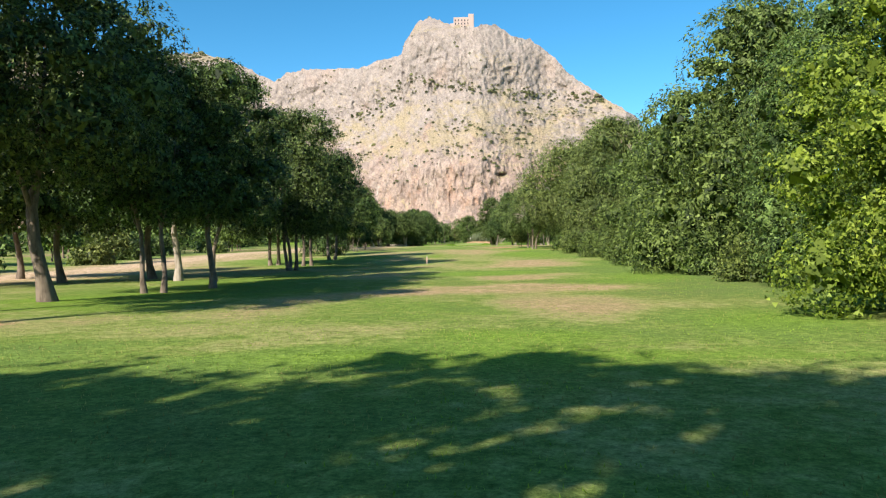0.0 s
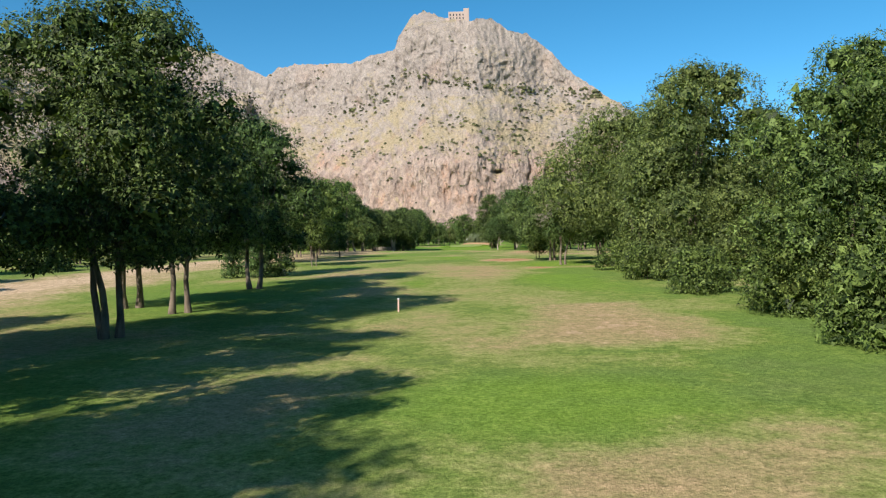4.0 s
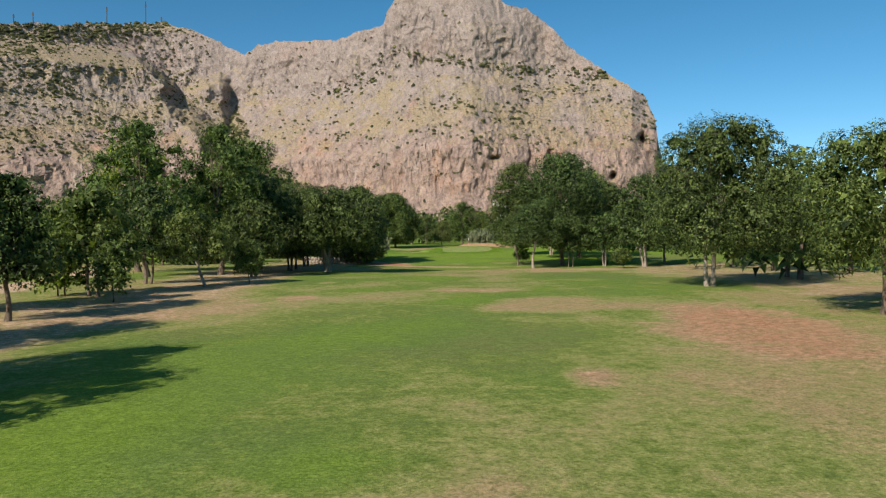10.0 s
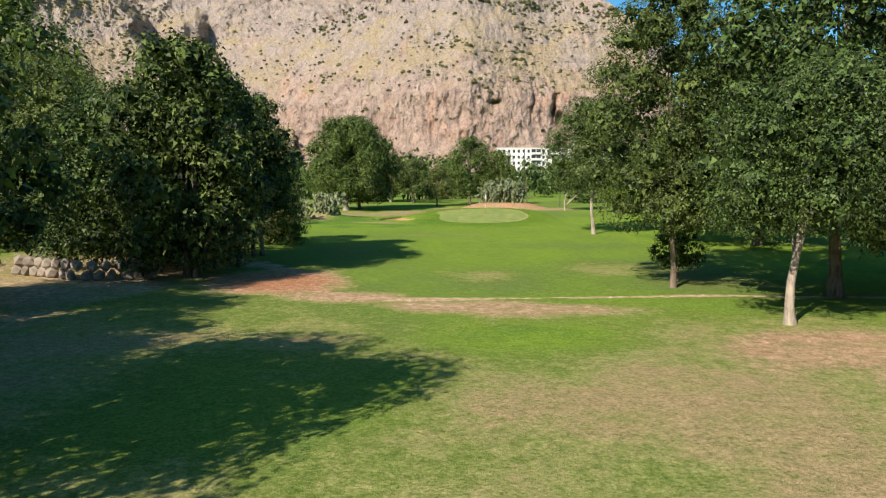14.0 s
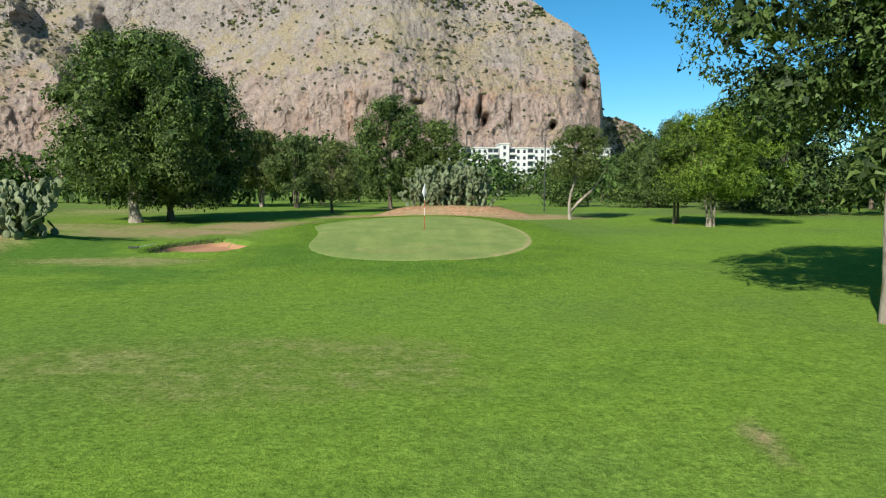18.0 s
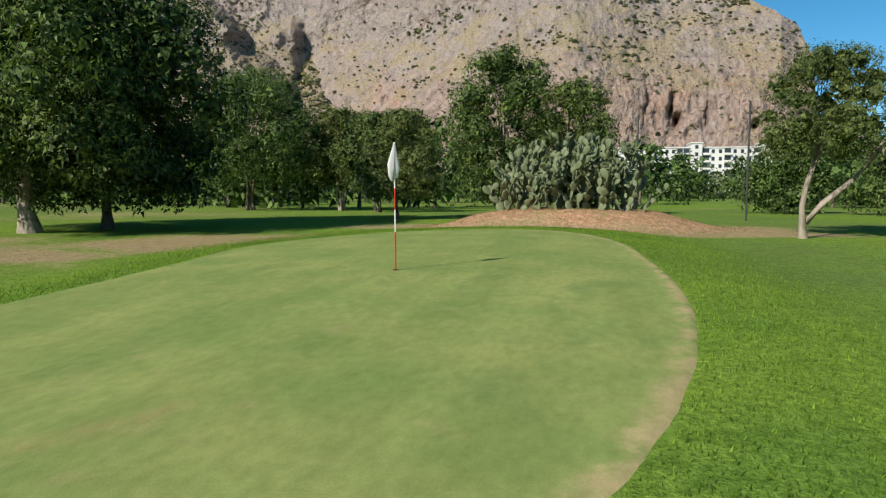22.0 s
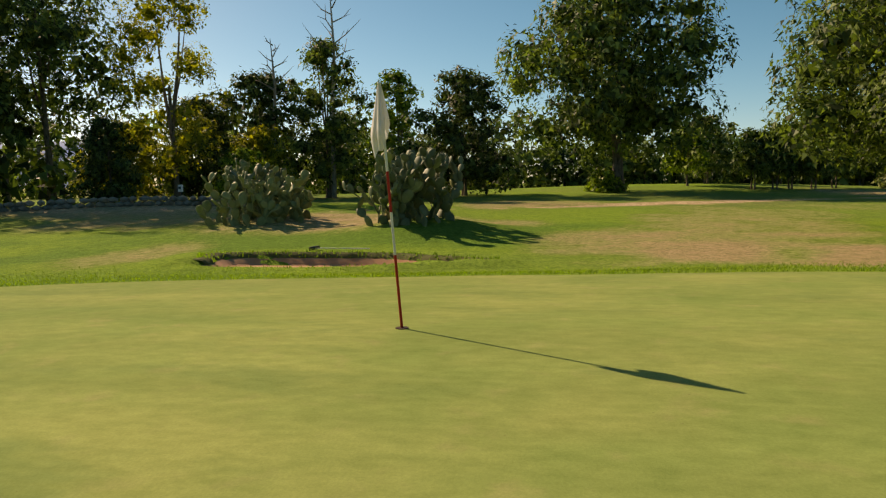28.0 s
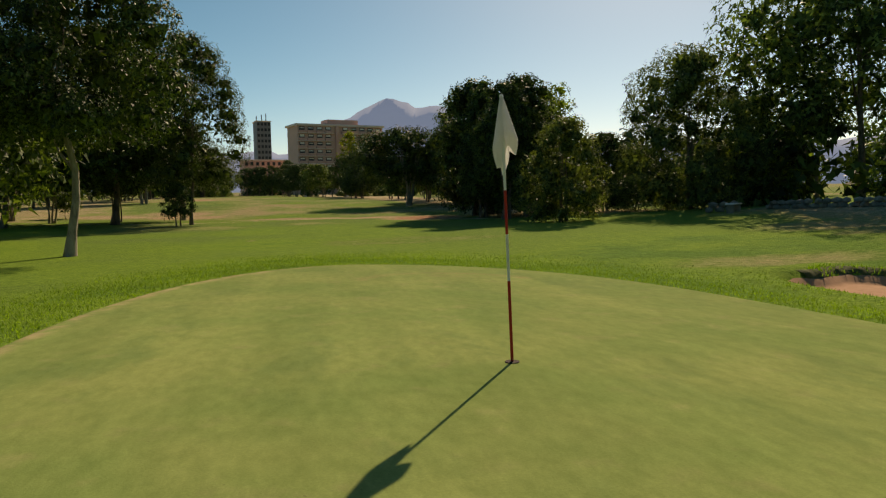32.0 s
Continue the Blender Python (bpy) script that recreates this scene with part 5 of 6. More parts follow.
for x, y, h, r in ((13.6, -210.5, 1.5, 1.2), (14.0, -206.0, 1.9, 1.5), (13.4, -201.5, 1.6, 1.4), (13.2, -196.5, 1.8, 1.5), (13.8, -191.0, 2.2, 1.7), (12.9, -184.0, 1.8, 1.5), (12.6, -177.0, 1.7, 1.4), (12.9, -169.5, 1.9, 1.5)):
    tree(x, y, h, r, 0.0, "bush", "mid", 0.15, 1.1, 3, label="leafy undergrowth bush at the wood's edge", category="bush", group="undergrowth along the woods", girth=0.04)


# ---- woods on both sides ----


def woods(name, spots, leaf, label):
    pieces, stems = [], []
    for x, y, h, r, low in spots:
        lobes = crown_lobes("bush" if low < 0.8 else "dome", r, low, h, 11)
        lobes[:, :3] += (x, y, float(height(x, y)))
        pieces.append(crown_arrays(lobes, 0.66 if r < 6 else 1.5, 1.0, inside=26))
        stems.append(tube_arrays([(x, y, float(height(x, y)) - 0.3), (x + 0.2, y, low + 0.5 * (h - low))], [0.05 + 0.02 * h, 0.06], 6))
    ob = tagged(new(name), label, "trees", kind="stuff")
    tagged(part("foliage", mesh_of("foliage", *joined(pieces), LEAF[leaf]), ob), kind="stuff")
    tagged(part("stems", mesh_of("stems", *joined(stems), BARK, True), ob), kind="stuff")


def strip(n, x0, x1, y0, y1, h0, h1, low=0.3):
    return [(rng.uniform(x0, x1), y0 + (y1 - y0) * (k + rng.uniform(0.1, 0.9)) / n, rng.uniform(h0, h1), rng.uniform(2.2, 4.4), low) for k in range(n)]


woods("far_woods", strip(46, -78, -44, -260, -55, 4, 8) + strip(16, -75, -52, -55, -18, 6, 9) + strip(44, -110, -74, -50, 110, 7, 11), "mid", "distant mixed woods beyond the grass")
woods("west_woods", [(-72 - 9 * rng.uniform(0, 1), -16 + 2.6 * k + rng.uniform(-1, 1), rng.uniform(2.4, 5.5), rng.uniform(2.4, 3.8), 0.1) for k in range(40)], "mid", "low continuous bushes beyond the lawn")
woods("side_woods", strip(34, 24, 36, -250, -60, 6, 10, 1.2) + strip(16, 30, 44, -60, 20, 6, 10) + strip(18, 34, 60, 10, 70, 6, 10) + strip(24, 40, 70, -250, -20, 8, 12), "mid", "leafy woods along the side of the course")
woods("back_woods", [(rng.uniform(-60, 60), rng.uniform(62, 120), rng.uniform(5, 8.5), rng.uniform(3, 5), 0.3) for _ in range(34)]
      + [(-60 + 3.6 * k, 52 + rng.uniform(-6, 8), rng.uniform(5, 9), rng.uniform(2.4, 4), 0.9) for k in range(15)], "mid", "leafy woods behind the putting green")
woods("hedge_woods", [(-20 + 5.2 * k, 150 + rng.uniform(-10, 14), rng.uniform(5.2, 7.2), rng.uniform(3.5, 5.5), 0.3) for k in range(26)] + [(4 + 3.6 * k, 172 + rng.uniform(-5, 5), rng.uniform(6.2, 7.8), rng.uniform(3.6, 5.2), 0.2) for k in range(18)], "mid", "bushy hedge trees below the white flats")
woods("foot_woods", [(rng.uniform(-420, 260), rng.uniform(420, 560), rng.uniform(10, 24), rng.uniform(8, 16), 0.3) for _ in range(46)], "dark", "dark woods at the foot of the mountain")
woods("town_woods", [(rng.uniform(-46, 30), rng.uniform(-290, -245), rng.uniform(5, 8), rng.uniform(3, 5), 0.4) for _ in range(16)]
      + strip(8, -36, -30, -60, -30, 4, 7), "dark", "woods below the town houses")

# tall dark cypresses behind the woods
for x, y, h in ((73.2, 44.4, 22.6), (77.3, 46, 19.4), (81.7, 44.5, 19.6), (69.5, 52, 17.5)):
    tree(x, y, h, 1.9, 0.6, "cone", "dark", 0.34, 2.4, 1, label="tall dark cypress above the woods", lobes=34, category="cypress", group="cypresses behind the woods")


# ---- prickly pears ----
CACTUS = plain("cactus_pad", (0.098, 0.128, 0.068), (0.225, 0.265, 0.16), 4, 0.6, 0.15, 0.01)


def pad_arrays():
    """One thick oval pad standing on its foot."""
    ring, rows = [], [(0.0, 0.16), (0.18, 0.62), (0.5, 1.0), (0.8, 0.82), (0.97, 0.35)]
    for z, w in rows:
        for k in range(8):
            a = k * math.pi / 4
            ring.append((0.37 * w * math.cos(a), 0.065 * (0.5 + 0.5 * w) * math.sin(a), z))
    faces = []
    for i in range(len(rows) - 1):
        for k in range(8):
            n = (k + 1) % 8
            faces.append((i * 8 + k, i * 8 + n, i * 8 + 8 + n, i * 8 + 8 + k))
    t = (len(rows) - 1) * 8
    faces += [(t, t + 1, t + 2, t + 3), (t, t + 3, t + 4, t + 7), (t + 4, t + 5, t + 6, t + 7)]
    return np.array(ring), np.array(faces)


tree_ = CACTUS.node_tree
old = tree_.nodes["Principled BSDF"].inputs["Base Color"].links[0].from_socket
odd = tree_.nodes.new("ShaderNodeObjectInfo")
tree_.links.new(blend(tree_, 1.0, old, ramp(tree_, odd.outputs["Random"], (0.0, (0.55, 0.6, 0.5)), (0.8, (1.1, 1.1, 1.05)), (1.0, (1.5, 1.4, 0.95))), "MULTIPLY"), tree_.nodes["Principled BSDF"].inputs["Base Color"])
PAD_V, PAD_F = pad_arrays()
PAD = mesh_of("pad", PAD_V, PAD_F, CACTUS, True)


def prickly_pear(x, y, wide, deep, tall, n, label):
    """Chains of pads that grow from the ground, fork and droop."""
    thing = empty("prickly_pear", x, y, float(height(x, y)) - 0.05)
    pads = []

    def grow(place, s, top, links):
        turn = Euler((rng.uniform(-0.75, 0.75), rng.uniform(-0.7, 0.7), rng.uniform(0, 6.3))).to_matrix().to_4x4()
        rest = place.to_3x3().lerp(Matrix.Identity(3), 0.55).to_4x4()
        here = Matrix.Translation(place.translation) @ rest @ turn
        pads.append((here, s))
        tip = here @ Vector((rng.uniform(-0.14, 0.14) * s, 0, s * 0.9))
        if links and tip.z < top:
            for _ in range(2 if rng.uniform() < 0.42 else 1):
                grow(Matrix.Translation(tip) @ here.to_3x3().to_4x4(), s * rng.uniform(0.82, 1.04), top, links - 1)

    for k in range(n):
        a, q = k * 2.4, math.sqrt((k + 0.5) / n)
        px, py = wide * q * math.cos(a) + rng.uniform(-0.15, 0.15), deep * q * math.sin(a) + rng.uniform(-0.15, 0.15)
        bulge = 0.55 + 0.8 * float(value_noise(np.array(px * 1.1 + 9), np.array(py * 1.1 + x), 61))
        top = tall * bulge * math.sqrt(max(0.12, 1 - q * q))
        ground = float(height(x + px, y + py) - height(x, y))
        grow(Matrix.Translation((px, py, ground - 0.05)), rng.uniform(0.36, 0.56), ground + top - 0.35, 8 if tall > 3 else 6)
    for m, s in pads[:280]:
        part("pad", PAD, thing).matrix_basis = m @ Matrix.Diagonal((s, s, s, 1))
    rest = [((PAD_V * s) @ np.array(m)[:3, :3].T + np.array(m)[:3, 3], PAD_F) for m, s in pads[280:]]
    if rest:
        tagged(part("pad_mass", mesh_of("pad_mass", *joined(rest), CACTUS, True), thing), kind="stuff")
    return tidy(thing, label, "cactus", "prickly pears near the green")


prickly_pear(2.8, 19.2, 3.2, 1.6, 4.4, 54, "sprawling prickly pear cactus on a bare mound")
prickly_pear(-18.8, -10.0, 2.4, 1.8, 2.3, 46, "large grey-green prickly pear cactus thicket")
prickly_pear(-16.7, -3.7, 1.9, 1.3, 2.7, 34, "upright prickly pear cactus with drooping arms")

# ---- the flag ----


def rod(bm, a, b, r, sides=12):
    v, f = tube_arrays([a, b], [r, r], sides)
    vs = [bm.verts.new(p) for p in v]
    for q in f:
        bm.faces.new([vs[k] for k in q])
    for base in (0, sides):
        bm.faces.new(vs[base:base + sides] if base else vs[:sides][::-1])
    return bm


def build_flag():
    thing = empty("flagstick", 0, 0, float(height(0, 0)))
    lean = np.array((0.02, -0.16, 2.13))
    for a, b, mat, label in ((-0.02, 0.31, RED, "red band"), (0.31, 0.485, PALE, "white band"), (0.485, 0.65, RED, "red band"), (0.65, 1.0, PALE, "white band")):
        part("pole_band", (rod(bmesh.new(), lean * a, lean * b, 0.0125 if a < 0.3 else 0.0115), mat), thing, label)
    bm = bmesh.new()
    bmesh.ops.create_uvsphere(bm, u_segments=10, v_segments=6, radius=0.018, matrix=Matrix.Translation(lean))
    part("pole_cap", (bm, PALE), thing)
    v, n, m = [], 24, 40
    for i in range(n):
        s = i / (n - 1)
        for j in range(m):
            a = 2 * math.pi * j / m
            hem = 0.235 + 0.045 * math.sin(a + 2.4) + 0.02 * math.sin(3 * a)
            base = lean * (0.998 - hem * s)
            r = (0.012 + 0.092 * s ** 0.85) * (1 - 0.45 * max(0.0, s - 0.72) / 0.28)
            r *= 1 + (0.42 * math.sin(3 * a + 0.7) + 0.18 * math.sin(5 * a)) * (0.3 + 0.7 * s)
            v.append(base + np.array((r * math.cos(a) - 0.035 * s, r * math.sin(a) - 0.045 * s, 0.012 * math.sin(2 * a) * s)))
    i, j = np.meshgrid(np.arange(n - 1), np.arange(m), indexing="ij")
    k = (j + 1) % m
    f = np.stack([i * m + j, i * m + k, (i + 1) * m + k, (i + 1) * m + j], -1).reshape(-1, 4)
    cloth, t, p = material("flag_cloth", 0.8)
    t.links.new(ramp(t, noise_of(t, 9, 4), (0.3, (0.70, 0.71, 0.72)), (0.7, (0.80, 0.80, 0.80))), p.inputs["Base Color"])
    s = node(t, "ShaderNodeBsdfTranslucent", Color=(0.7, 0.7, 0.7, 1))
    mix = t.nodes.new("ShaderNodeMixShader")
    mix.inputs[0].default_value = 0.35
    t.links.new(p.outputs[0], mix.inputs[1])
    t.links.new(s.outputs[0], mix.inputs[2])
    t.links.new(mix.outputs[0], t.nodes["Material Output"].inputs["Surface"])
    part("flag", mesh_of("flag", v, f, cloth, True), thing, "drooping white cloth flag")
    # no hole is cut; a flat dark disc paints the shade inside it
    bm = bmesh.new()
    bmesh.ops.create_cone(bm, cap_ends=True, segments=24, radius1=0.058, radius2=0.058, depth=0.006, matrix=Matrix.Translation((0, 0, 0.016)))
    part("cup", (bm, plain("hole_shade", (0.03, 0.02, 0.015), (0.06, 0.03, 0.02), 10, 0.9, 0.0)), thing, "flat dark disc for the shaded hole")
    tidy(thing, "red and white striped flagstick with white flag", "flagstick")


build_flag()


def pole(x, y, h, r, label, name="net_pole"):
    z = float(height(x, y))
    thing = empty(name, x, y, z)
    part("shaft", (rod(bmesh.new(), (0, 0, -0.2), (0.02, 0, h), r, 8), IRON), thing)
    part("cap", (rod(bmesh.new(), (0.02, 0, h), (0.02, 0, h + 0.06), r * 1.5, 8), IRON), thing)
    tidy(thing, label, "pole", "poles beyond the green")


pole(11.2, 25.6, 5.8, 0.05, "tall thin dark metal pole in the grass")
pole(9.8, 74.0, 10.2, 0.09, "tall thin dark metal pole before the woods")

# ---- buildings ----


def facade(thing, x0, x1, zbase, storeys, high, front, bays, wall_mat, depth, win=(1.25, 1.55), balcony_at=()):
    """A block with window slabs set on its wall, seen from its front (towards -y)."""
    bm = box(bmesh.new(), (x1 - x0, depth, storeys * high), ((x0 + x1) / 2, front + depth / 2, zbase + storeys * high / 2))
    wall = part("wall", (bm, wall_mat), thing)
    part("roof", (box(bmesh.new(), (x1 - x0 + 0.8, depth + 0.8, 0.5), ((x0 + x1) / 2, front + depth / 2, zbase + storeys * high + 0.25), 0.05), WHITE if wall_mat == WHITE else CREAM), thing)
    pitch = (x1 - x0) / bays
    for s in range(storeys):
        for b in range(bays):
            x, z = x0 + pitch * (b + 0.5), zbase + high * (s + 0.55)
            if b in balcony_at:
                # a dark slab paints the shade of the open balcony bay
                part("loggia", (box(bmesh.new(), (pitch * 0.86, 0.3, high * 0.72), (x, front - 0.05, z)), GLASS_DARK), wall)
                part("balcony", (box(bmesh.new(), (pitch * 0.95, 1.3, high * 0.30), (x, front - 0.75, z - high * 0.36), 0.03), wall_mat), wall)
            else:
                part("window", (box(bmesh.new(), (win[0], 0.2, win[1]), (x, front - 0.04, z)), GLASS_DARK), wall)
    return wall


def white_block(x0, x1, y, top, storeys, bays, balcony_at, label):
    thing = empty("apartment_block", 0, 0, 0)
    facade(thing, x0, x1, top - storeys * 3.1, storeys, 3.1, y, bays, WHITE, 13, balcony_at=balcony_at)
    tidy(thing, label, "building", "white flats below the mountain")
    return thing


white_block(13.0, 49.6, 306, 20.4, 6, 14, (7, 8, 12, 13), "long white block of flats with dark windows")
white_block(50.0, 54.4, 304, 22.2, 7, 1, (), "white stair tower between the flats")
white_block(54.8, 78, 306, 20.4, 6, 8, (0, 3, 7), "long white block of flats with balconies")
white_block(78.4, 82, 304, 22.2, 7, 1, (), "white stair tower between the flats")
white_block(82.4, 104, 306, 20.4, 6, 8, (2, 5), "long white block of flats with dark windows")


def town_block():
    thing = empty("apartment_building", -31.5, -300, 0, 194.5)
    w, n, hi = 38.0, 9, 3.15
    body = part("wall", (box(bmesh.new(), (w, 14, n * hi), (0, 7, n * hi / 2)), BRICKRED), thing)
    part("roof", (box(bmesh.new(), (w + 1.6, 15.6, 0.9), (0, 7, n * hi + 0.45), 0.1), CREAM), thing)
    part("penthouse", (box(bmesh.new(), (14, 8, 2.4), (2, 7, n * hi + 2.0), 0.1), PINK), thing)
    for s in range(n):
        z = hi * (s + 0.32)
        for k in range(10):
            x = -w / 2 + w / 10 * (k + 0.5)
            if k == 4:
                continue
            part("balcony", (box(bmesh.new(), (w / 10 * 0.93, 1.5, 1.05), (x, -0.75, z - 0.3), 0.04), PINK), body)
            part("balcony_slab", (box(bmesh.new(), (w / 10 * 0.97, 1.7, 0.22), (x, -0.8, z - 0.86)), CREAM), body)
            part("window", (box(bmesh.new(), (w / 10 * 0.62, 0.2, 1.35), (x, -0.04, z + 1.15)), GLASS_DARK), body)
            part("blind", (box(bmesh.new(), (w / 10 * 0.5, 0.1, 0.35 + 0.7 * rng.uniform()), (x, -0.2, z + 1.3)), PALE), body)
    part("stair_shaft", (box(bmesh.new(), (1.5, 1.0, n * hi + 0.5), (-w / 2 + w / 10 * 4.5, -0.5, n * hi / 2), 0.05), PINK), thing)
    part("side_wall", (box(bmesh.new(), (5, 1.0, n * hi * 0.72), (w / 2 - 12.5, -1.3, n * hi * 0.36), 0.05), CREAM), thing)
    tidy(thing, "large pinkish block of flats with rows of balconies", "building")
    low = empty("apartment_building", -2.5, -330, 0, 190)
    facade(low, -12, 10, 0, 5, 3.1, 0, 9, PINK, 12)
    tidy(low, "low pinkish town houses beside the tall flats", "building")
    tower = empty("office_tower", -0.5, -420, 0, 190)
    facade(tower, -4, 4, 0, 13, 3.2, 0, 4, SLATE, 12, (1.3, 1.6))
    tidy(tower, "dark grey office tower with roof masts", "building")
    for k in (-3, 0, 2.5):
        part("mast", (rod(bmesh.new(), (k, 6, 41.6), (k, 6, 46 + k * 0.3), 0.25, 6), IRON), tower)


town_block()


STUCCO = plain("castle_render", (0.33, 0.255, 0.22), (0.41, 0.325, 0.285), 0.08, 0.9, 0.0)


def castle():
    thing = empty("castle", -32, 948, 345.6)
    body = part("keep", (box(bmesh.new(), (30, 24, 30), (0, 12, 9), 0.4), STUCCO), thing)
    part("tower", (box(bmesh.new(), (9, 9, 35), (14, 4, 11.5), 0.4), STUCCO), thing)
    part("terrace", (box(bmesh.new(), (52, 20, 8), (2, 8, -2), 0.4), STUCCO), thing)
    part("wing", (box(bmesh.new(), (9, 14, 20), (-17, 10, 5), 0.3), STUCCO), thing)
    for s in range(4):
        for k in range(5):
            part("window", (box(bmesh.new(), (1.8, 0.5, 3.0), (-12 + 5.2 * k, -0.1, 2.5 + 5.4 * s)), GLASS_DARK), body)
    tidy(thing, "pink castle on the summit of the mountain", "castle")


castle()
for a, e, h in ((-28.4, 15.2, 26), (-25.7, 15.3, 34), (-24.6, 15.4, 9), (-33.2, 14.8, 16), (-34.4, 14.8, 12)):
    z = float(mountain_point(np.array([a]), np.array([1.0]))[1][0])
    rr = float(mountain_point(np.array([a]), np.array([1.0]))[0][0])
    x, y = rr * math.sin(radians(a)), -100 + rr * math.cos(radians(a))
    thing = empty("radio_mast", x, y, z - 3)
    part("shaft", (rod(bmesh.new(), (0, 0, -2), (0, 0, h), 0.55, 6), IRON), thing)
    part("antenna", (box(bmesh.new(), (2.2, 0.6, 4), (0, 0, h * 0.8)), IRON), thing)
    tidy(thing, "thin radio mast on the mountain ridge", "mast", "radio masts on the ridge")


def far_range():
    """Hills far beyond the town, with haze put in as a bluish glow."""
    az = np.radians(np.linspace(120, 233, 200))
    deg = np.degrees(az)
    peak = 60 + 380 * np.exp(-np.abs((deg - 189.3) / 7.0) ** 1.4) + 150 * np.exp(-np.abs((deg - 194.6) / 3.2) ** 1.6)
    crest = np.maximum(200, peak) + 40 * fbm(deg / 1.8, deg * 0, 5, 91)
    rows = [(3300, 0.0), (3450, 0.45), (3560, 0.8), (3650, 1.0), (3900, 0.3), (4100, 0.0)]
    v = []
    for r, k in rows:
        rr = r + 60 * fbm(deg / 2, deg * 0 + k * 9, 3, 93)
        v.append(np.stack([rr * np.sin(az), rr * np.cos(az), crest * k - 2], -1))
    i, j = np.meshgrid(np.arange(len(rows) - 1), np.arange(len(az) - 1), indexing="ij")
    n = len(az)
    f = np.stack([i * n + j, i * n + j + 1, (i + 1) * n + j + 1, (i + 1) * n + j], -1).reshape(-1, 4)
    tagged(new("far_mountains", mesh_of("far_mountains", np.concatenate(v), f, HAZE_GLOW, True)), "far mountains with bluish haze glow behind the town", "mountains", kind="structure")


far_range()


# a yellow poplar before the town
tree(-30.3, -262.0, 23.5, 4.2, 3.0, "tall", "yellow", 0.3, 1.0, 1, label="tall yellowing poplar before the flats", group="trees before the town", lobes=16)


# ---- small things ----
def stone_bench(x, y, turn):
    z = float(height(x, y))
    thing = empty("bench", x, y, z, turn)
    part("seat", (box(bmesh.new(), (1.7, 0.42, 0.07), (0, 0, 0.45), 0.012), PALE), thing, "whitish stone slab seat")
    for k in (-0.6, 0.6):
        part("leg", (box(bmesh.new(), (0.16, 0.36, 0.48), (k, 0, 0.2), 0.015), STONE), thing)
    tidy(thing, "low whitish stone bench on the grass", "bench")


stone_bench(-22.4, -27.6, 38)


def stone_wall(pts, tall, label):
    """A low dry wall of single rough stones."""
    thing = empty("stone_wall", pts[0][0], pts[0][1], float(height(*pts[0])))
    base = thing.matrix_world.inverted()
    shapes = []
    for k in range(5):
        bm = bmesh.new()
        bmesh.ops.create_icosphere(bm, subdivisions=1, radius=0.5)
        for v in bm.verts:
            v.co *= rng.uniform(0.8, 1.15)
        me = bpy.data.meshes.new("stone")
        bm.to_mesh(me)
        bm.free()
        me.materials.append(STONE)
        shapes.append(me)
    for (ax, ay), (bx, by) in zip(pts, pts[1:]):
        long = math.hypot(bx - ax, by - ay)
        for row in range(2):
            for k in range(int(long / 0.5)):
                u = (k + 0.5 * row + rng.uniform(0.2, 0.5)) * 0.5 / long
                x, y = ax + (bx - ax) * u, ay + (by - ay) * u
                ob = part("stone", shapes[int(rng.integers(5))], thing)
                ob.matrix_basis = base @ pose(x, y, float(height(x, y)) + tall * (0.22 + 0.45 * row), 0, 0, rng.uniform(0, 360)) @ Matrix.Diagonal((0.62, 0.42, tall * 0.62, 1))
    tidy(thing, label, "wall")


stone_wall([(-24.0, -27.0), (-25.0, -22.5), (-25.6, -18.0), (-25.4, -15.0)], 0.5, "low grey dry stone wall at the lawn's edge")
stone_wall([(-21.8, -29.2), (-23.4, -28.4)], 0.6, "short stub of low dry stone wall")
stone_wall([(-21.0, -47.5), (-17.5, -48.6), (-14.6, -47.2)], 0.9, "pale rough stone wall under the dark trees")


def sign_box(x, y):
    thing = empty("sign_box", x, y, float(height(x, y)), 62)
    part("post", (rod(bmesh.new(), (0, 0, -0.1), (0, 0, 0.75), 0.03, 8), IRON), thing)
    part("panel", (box(bmesh.new(), (0.34, 0.08, 0.34), (0, -0.05, 0.82), 0.01), PALE), thing, "pale square panel")
    part("marking", (box(bmesh.new(), (0.2, 0.01, 0.12), (0, -0.096, 0.84)), IRON), thing)
    tidy(thing, "small pale sign on a short post", "sign")


sign_box(-25.6, -17.2)


def rake(x, y, turn):
    thing = empty("bunker_rake", x, y, float(height(x, y)) + 0.05, turn)
    part("handle", (rod(bmesh.new(), (0.1, 0, 0.02), (1.7, 0.0, 0.05), 0.012, 8), PALE), thing)
    part("head", (box(bmesh.new(), (0.07, 0.42, 0.06), (0.08, 0, 0.04), 0.01), IRON), thing)
    for k in range(7):
        part("tooth", (box(bmesh.new(), (0.02, 0.012, 0.07), (0.05, -0.18 + 0.06 * k, 0.0)), IRON), thing)
    tidy(thing, "bunker rake with black head lying on grass", "rake")


rake(-11.4, -5.2, 78)


def stake(x, y, h, label, mat=None):
    thing = empty("marker_stake", x, y, float(height(x, y)))
    part("post", (rod(bmesh.new(), (0, 0, -0.1), (0, 0, h), 0.03, 8), mat or BRICKRED), thing)
    part("cap", (rod(bmesh.new(), (0, 0, h), (0, 0, h + 0.03), 0.038, 8), PALE), thing)
    tidy(thing, label, "stake", "marker stakes on the course")


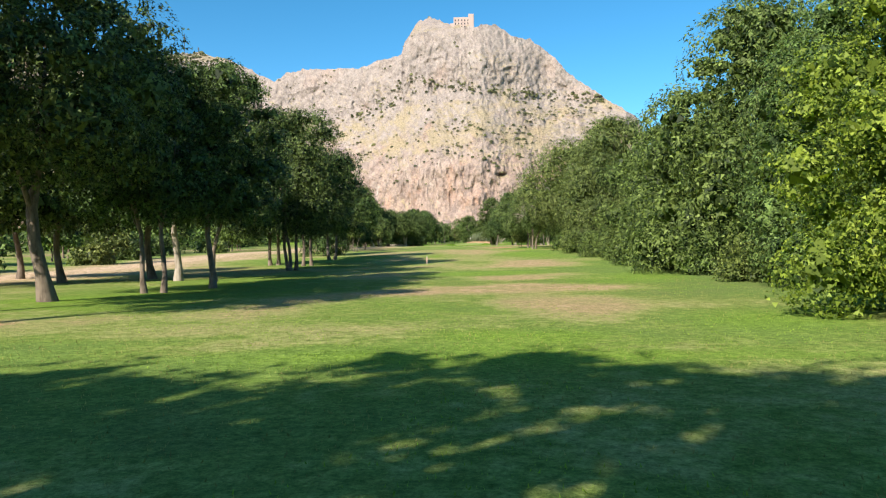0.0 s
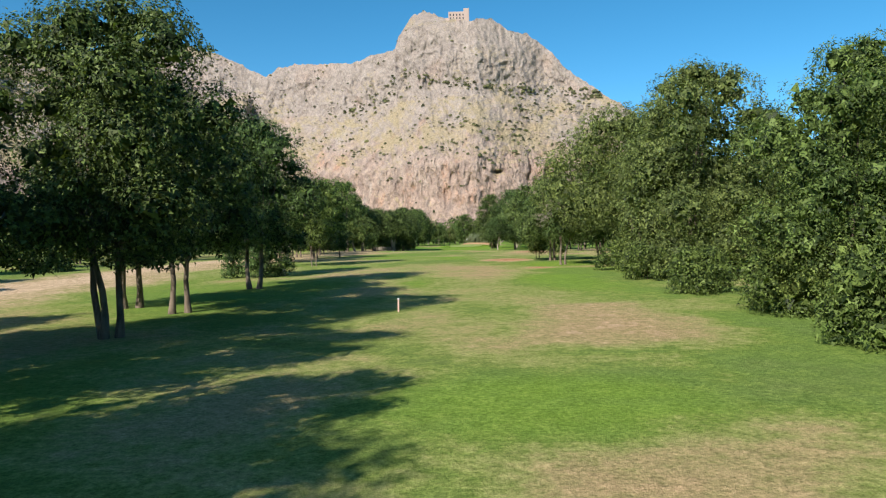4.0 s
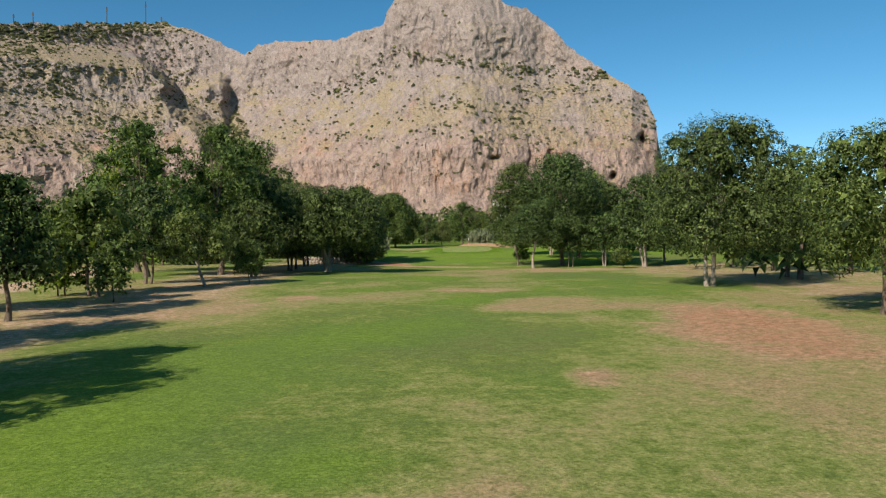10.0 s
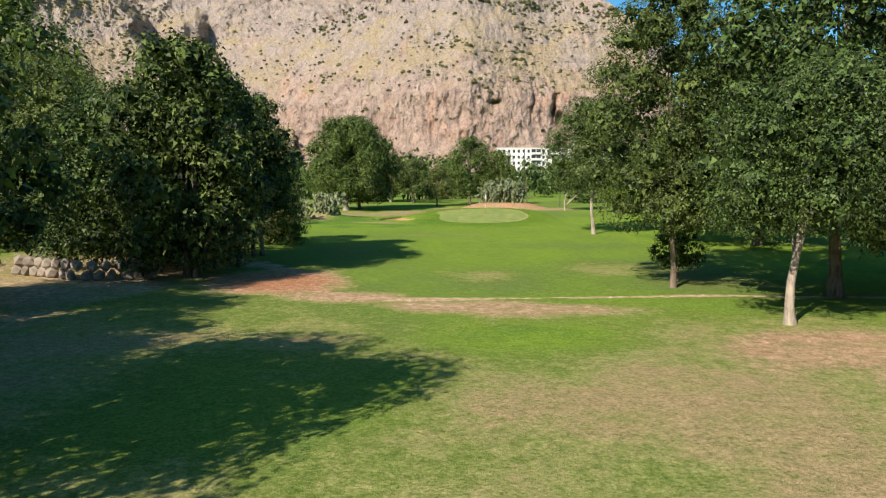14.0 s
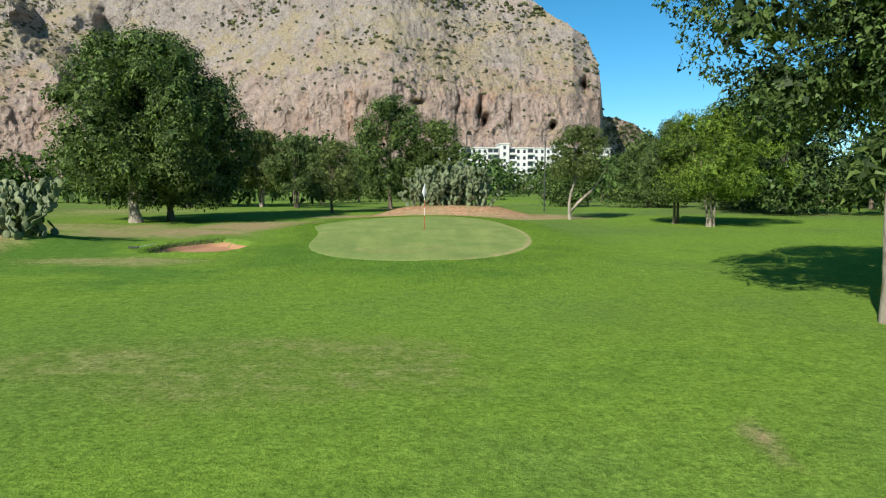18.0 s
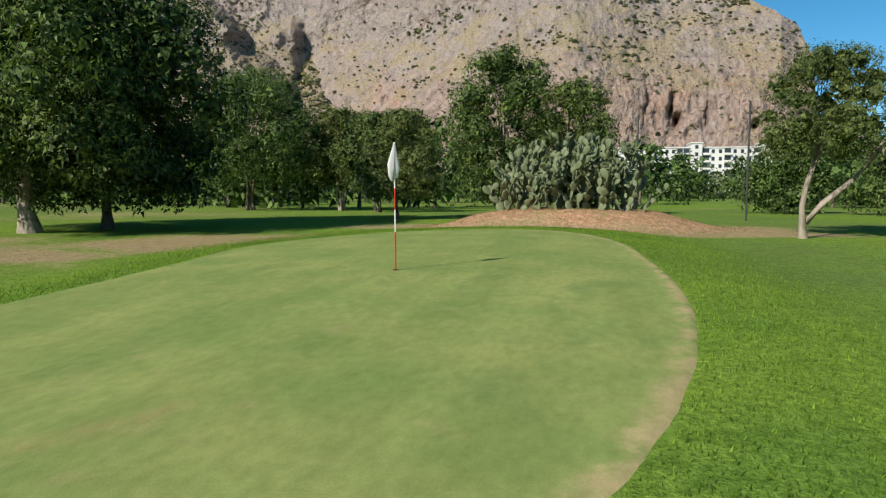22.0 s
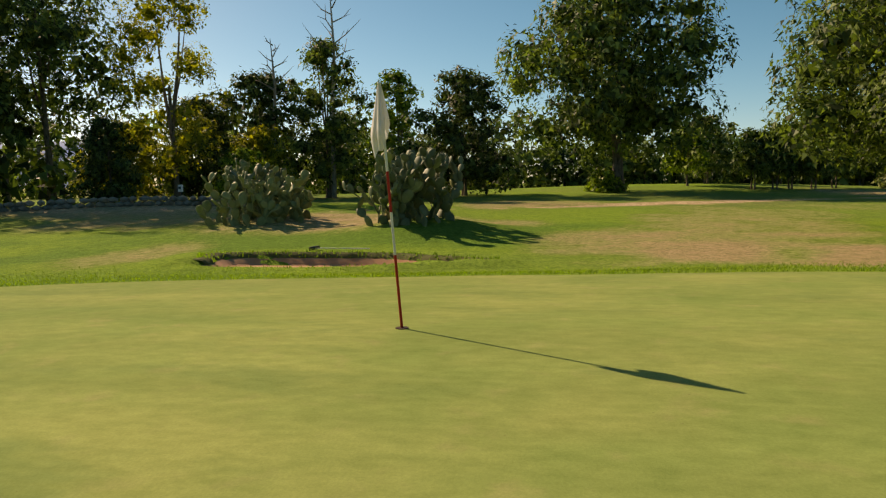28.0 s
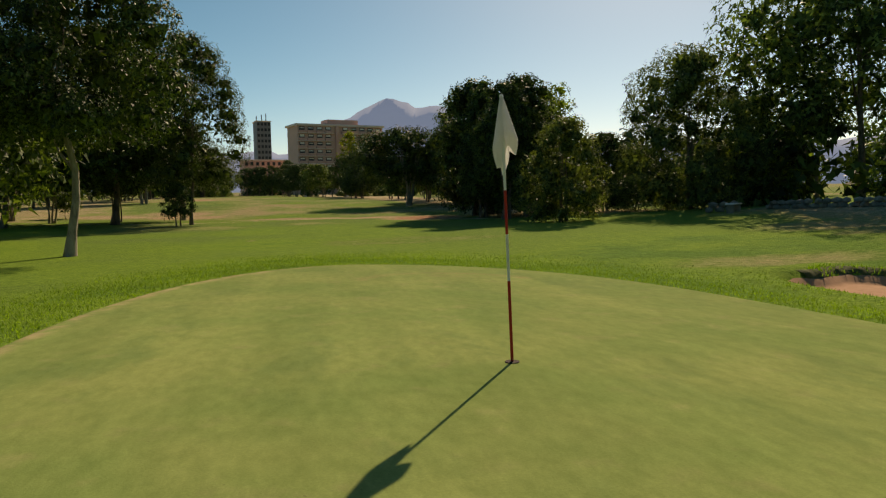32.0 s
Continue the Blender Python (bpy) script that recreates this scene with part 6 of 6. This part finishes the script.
stake(1.8, -188.4, 0.42, "short dark marker stake in the fairway")
for x, y, s in ((-8.2, -167.2, 0.55), (-21.5, -196.0, 0.7)):
    bm = bmesh.new()
    bmesh.ops.create_icosphere(bm, subdivisions=2, radius=s * 0.6)
    for v in bm.verts:
        v.co *= rng.uniform(0.85, 1.1)
        v.co.z *= 0.9
    rock = part("boulder", (bm, plain("pale_boulder", (0.4, 0.38, 0.34), (0.62, 0.6, 0.55), 5, 0.9, 0.5, 0.03)), None)
    rock.location = (x, y, float(height(x, y)) + s * 0.3)
    tagged(rock, "pale rounded boulder lying on the grass", "boulder", "boulders by the trees")


def dead_tree(x, y, h, label):
    z = float(height(x, y))
    thing = empty("dead_tree", x, y, z)
    pts = [(0, 0, -0.2), (0.15, 0.1, h * 0.4), (0.0, 0.25, h * 0.7), (0.25, 0.1, h)]
    pieces = [tube_arrays(pts, [0.2, 0.15, 0.1, 0.02], 7)]
    part("trunk", mesh_of("trunk", *joined(pieces), PALE_BARK, True), thing)
    for k in range(11):
        q = 0.62 + 0.034 * k
        a = k * 2.4 + 0.4
        b = np.array((0.05, 0.2, h * q))
        long = (1.15 - q) * h * 0.32
        m = b + long * 0.55 * np.array((math.cos(a), math.sin(a), 0.55))
        e = m + long * 0.5 * np.array((math.cos(a + 0.5), math.sin(a + 0.5), 1.0))
        e2 = m + long * 0.35 * np.array((math.cos(a - 0.8), math.sin(a - 0.8), 0.3))
        part("branch", mesh_of("branch", *joined([tube_arrays([b, m, e], [0.055, 0.035, 0.01], 5), tube_arrays([m, e2], [0.03, 0.008], 5)]), PALE_BARK, True), thing)
    tidy(thing, label, "dead tree")


dead_tree(-43.2, -15.6, 15.0, "bare dead tree with forked pale branches")
dead_tree(-42.0, -19.6, 11.2, "bare dead tree with a crooked top")


def bare_branches(thing, h, n, way):
    """Dry drooping branches that part from a stem."""
    for k in range(n):
        a = way + rng.uniform(-0.9, 0.9)
        b = np.array((0.1, 0.0, h * rng.uniform(0.72, 0.95)))
        out = np.array((math.cos(a), math.sin(a), 0.0))
        long = rng.uniform(0.9, 2.0)
        pts = [b, b + out * long * 0.35 + (0, 0, 0.35), b + out * long * 0.75 + (0, 0, 0.15), b + out * long + (0, 0, -0.5 * long * 0.6)]
        pieces = [tube_arrays(pts, [0.022, 0.015, 0.009, 0.004], 5)]
        for q in (1, 2, 3):
            for s in (-0.9, -0.4, 0.3, 0.8):
                e = np.array(pts[q]) + 0.4 * long * np.array((math.cos(a + s), math.sin(a + s), rng.uniform(-0.5, 0.3)))
                pieces.append(tube_arrays([pts[q], e], [0.008, 0.003], 4))
        part("bare_branch", mesh_of("bare_branch", *joined(pieces), PALE_BARK, True), thing)


bare_branches(TWIGGY, 4.4, 14, math.pi)
bare_branches(SLENDER, 4.6, 6, math.pi)


# ---- grass blades round the green ----
def blades(name, n, span, keep_if, tall, leaf, label):
    x, y = rng.uniform(span[0], span[1], n), rng.uniform(span[2], span[3], n)
    ok = keep_if(x, y)
    x, y = x[ok], y[ok]
    n = len(x)
    z = height(x, y) - 0.01
    a = rng.uniform(0, 2 * np.pi, n)
    h = tall * rng.uniform(0.5, 1.3, n)
    w = h * rng.uniform(0.14, 0.26, n)
    lean = h * rng.uniform(0.1, 0.7, n)
    d = rng.uniform(0, 2 * np.pi, n)
    p = np.stack([x, y, z], -1)
    side = np.stack([np.cos(a) * w, np.sin(a) * w, 0 * a], -1)
    tip = p + np.stack([np.cos(d) * lean, np.sin(d) * lean, h], -1)
    v = np.stack([p - side, p + side, tip], 1).reshape(-1, 3)
    k = np.arange(n)[:, None] * 3
    me = mesh_of(name, v, np.concatenate([k, k + 1, k + 2], 1), LEAF[leaf])
    tagged(new(name, me), label, "grass", kind="stuff")


blades("fringe_grass", 300000, (-9, 9.5, -17.5, 15), lambda x, y: (green_reach(x, y) > 1.0) & (rng.uniform(0, 1, len(x)) > step(1.0, 1.75, green_reach(x, y))) & (bunker_reach(x, y) > 1.02), 0.042, "grass", "short thick grass round the putting green")
blades("lip_grass", 16000, (-12.5, -6.5, -8.5, 0), lambda x, y: (bunker_reach(x, y) > 0.93) & (bunker_reach(x, y) < 1.1) & (x < -9.0), 0.075, "grass", "long grass on the lip of the bunker")
blades("mound_straw", 9000, (-5, 11, 14, 23), lambda x, y: np.hypot((x - 2.9) / 7, (y - 18.6) / 4) < 1, 0.07, "straw", "dry straw grass on the mound")
blades("tee_grass", 46000, (-3.5, 12.5, -231.5, -207), lambda x, y: fbm(x / 3, y / 3, 4, 33) > 0.12, 0.032, "grass", "short uneven grass at the start of the fairway")
blades("dry_grass", 44000, (-3.5, 12.5, -231.5, -207), lambda x, y: fbm(x / 3, y / 3, 4, 33) < 0.25, 0.03, "straw", "short dry grass at the start of the fairway")
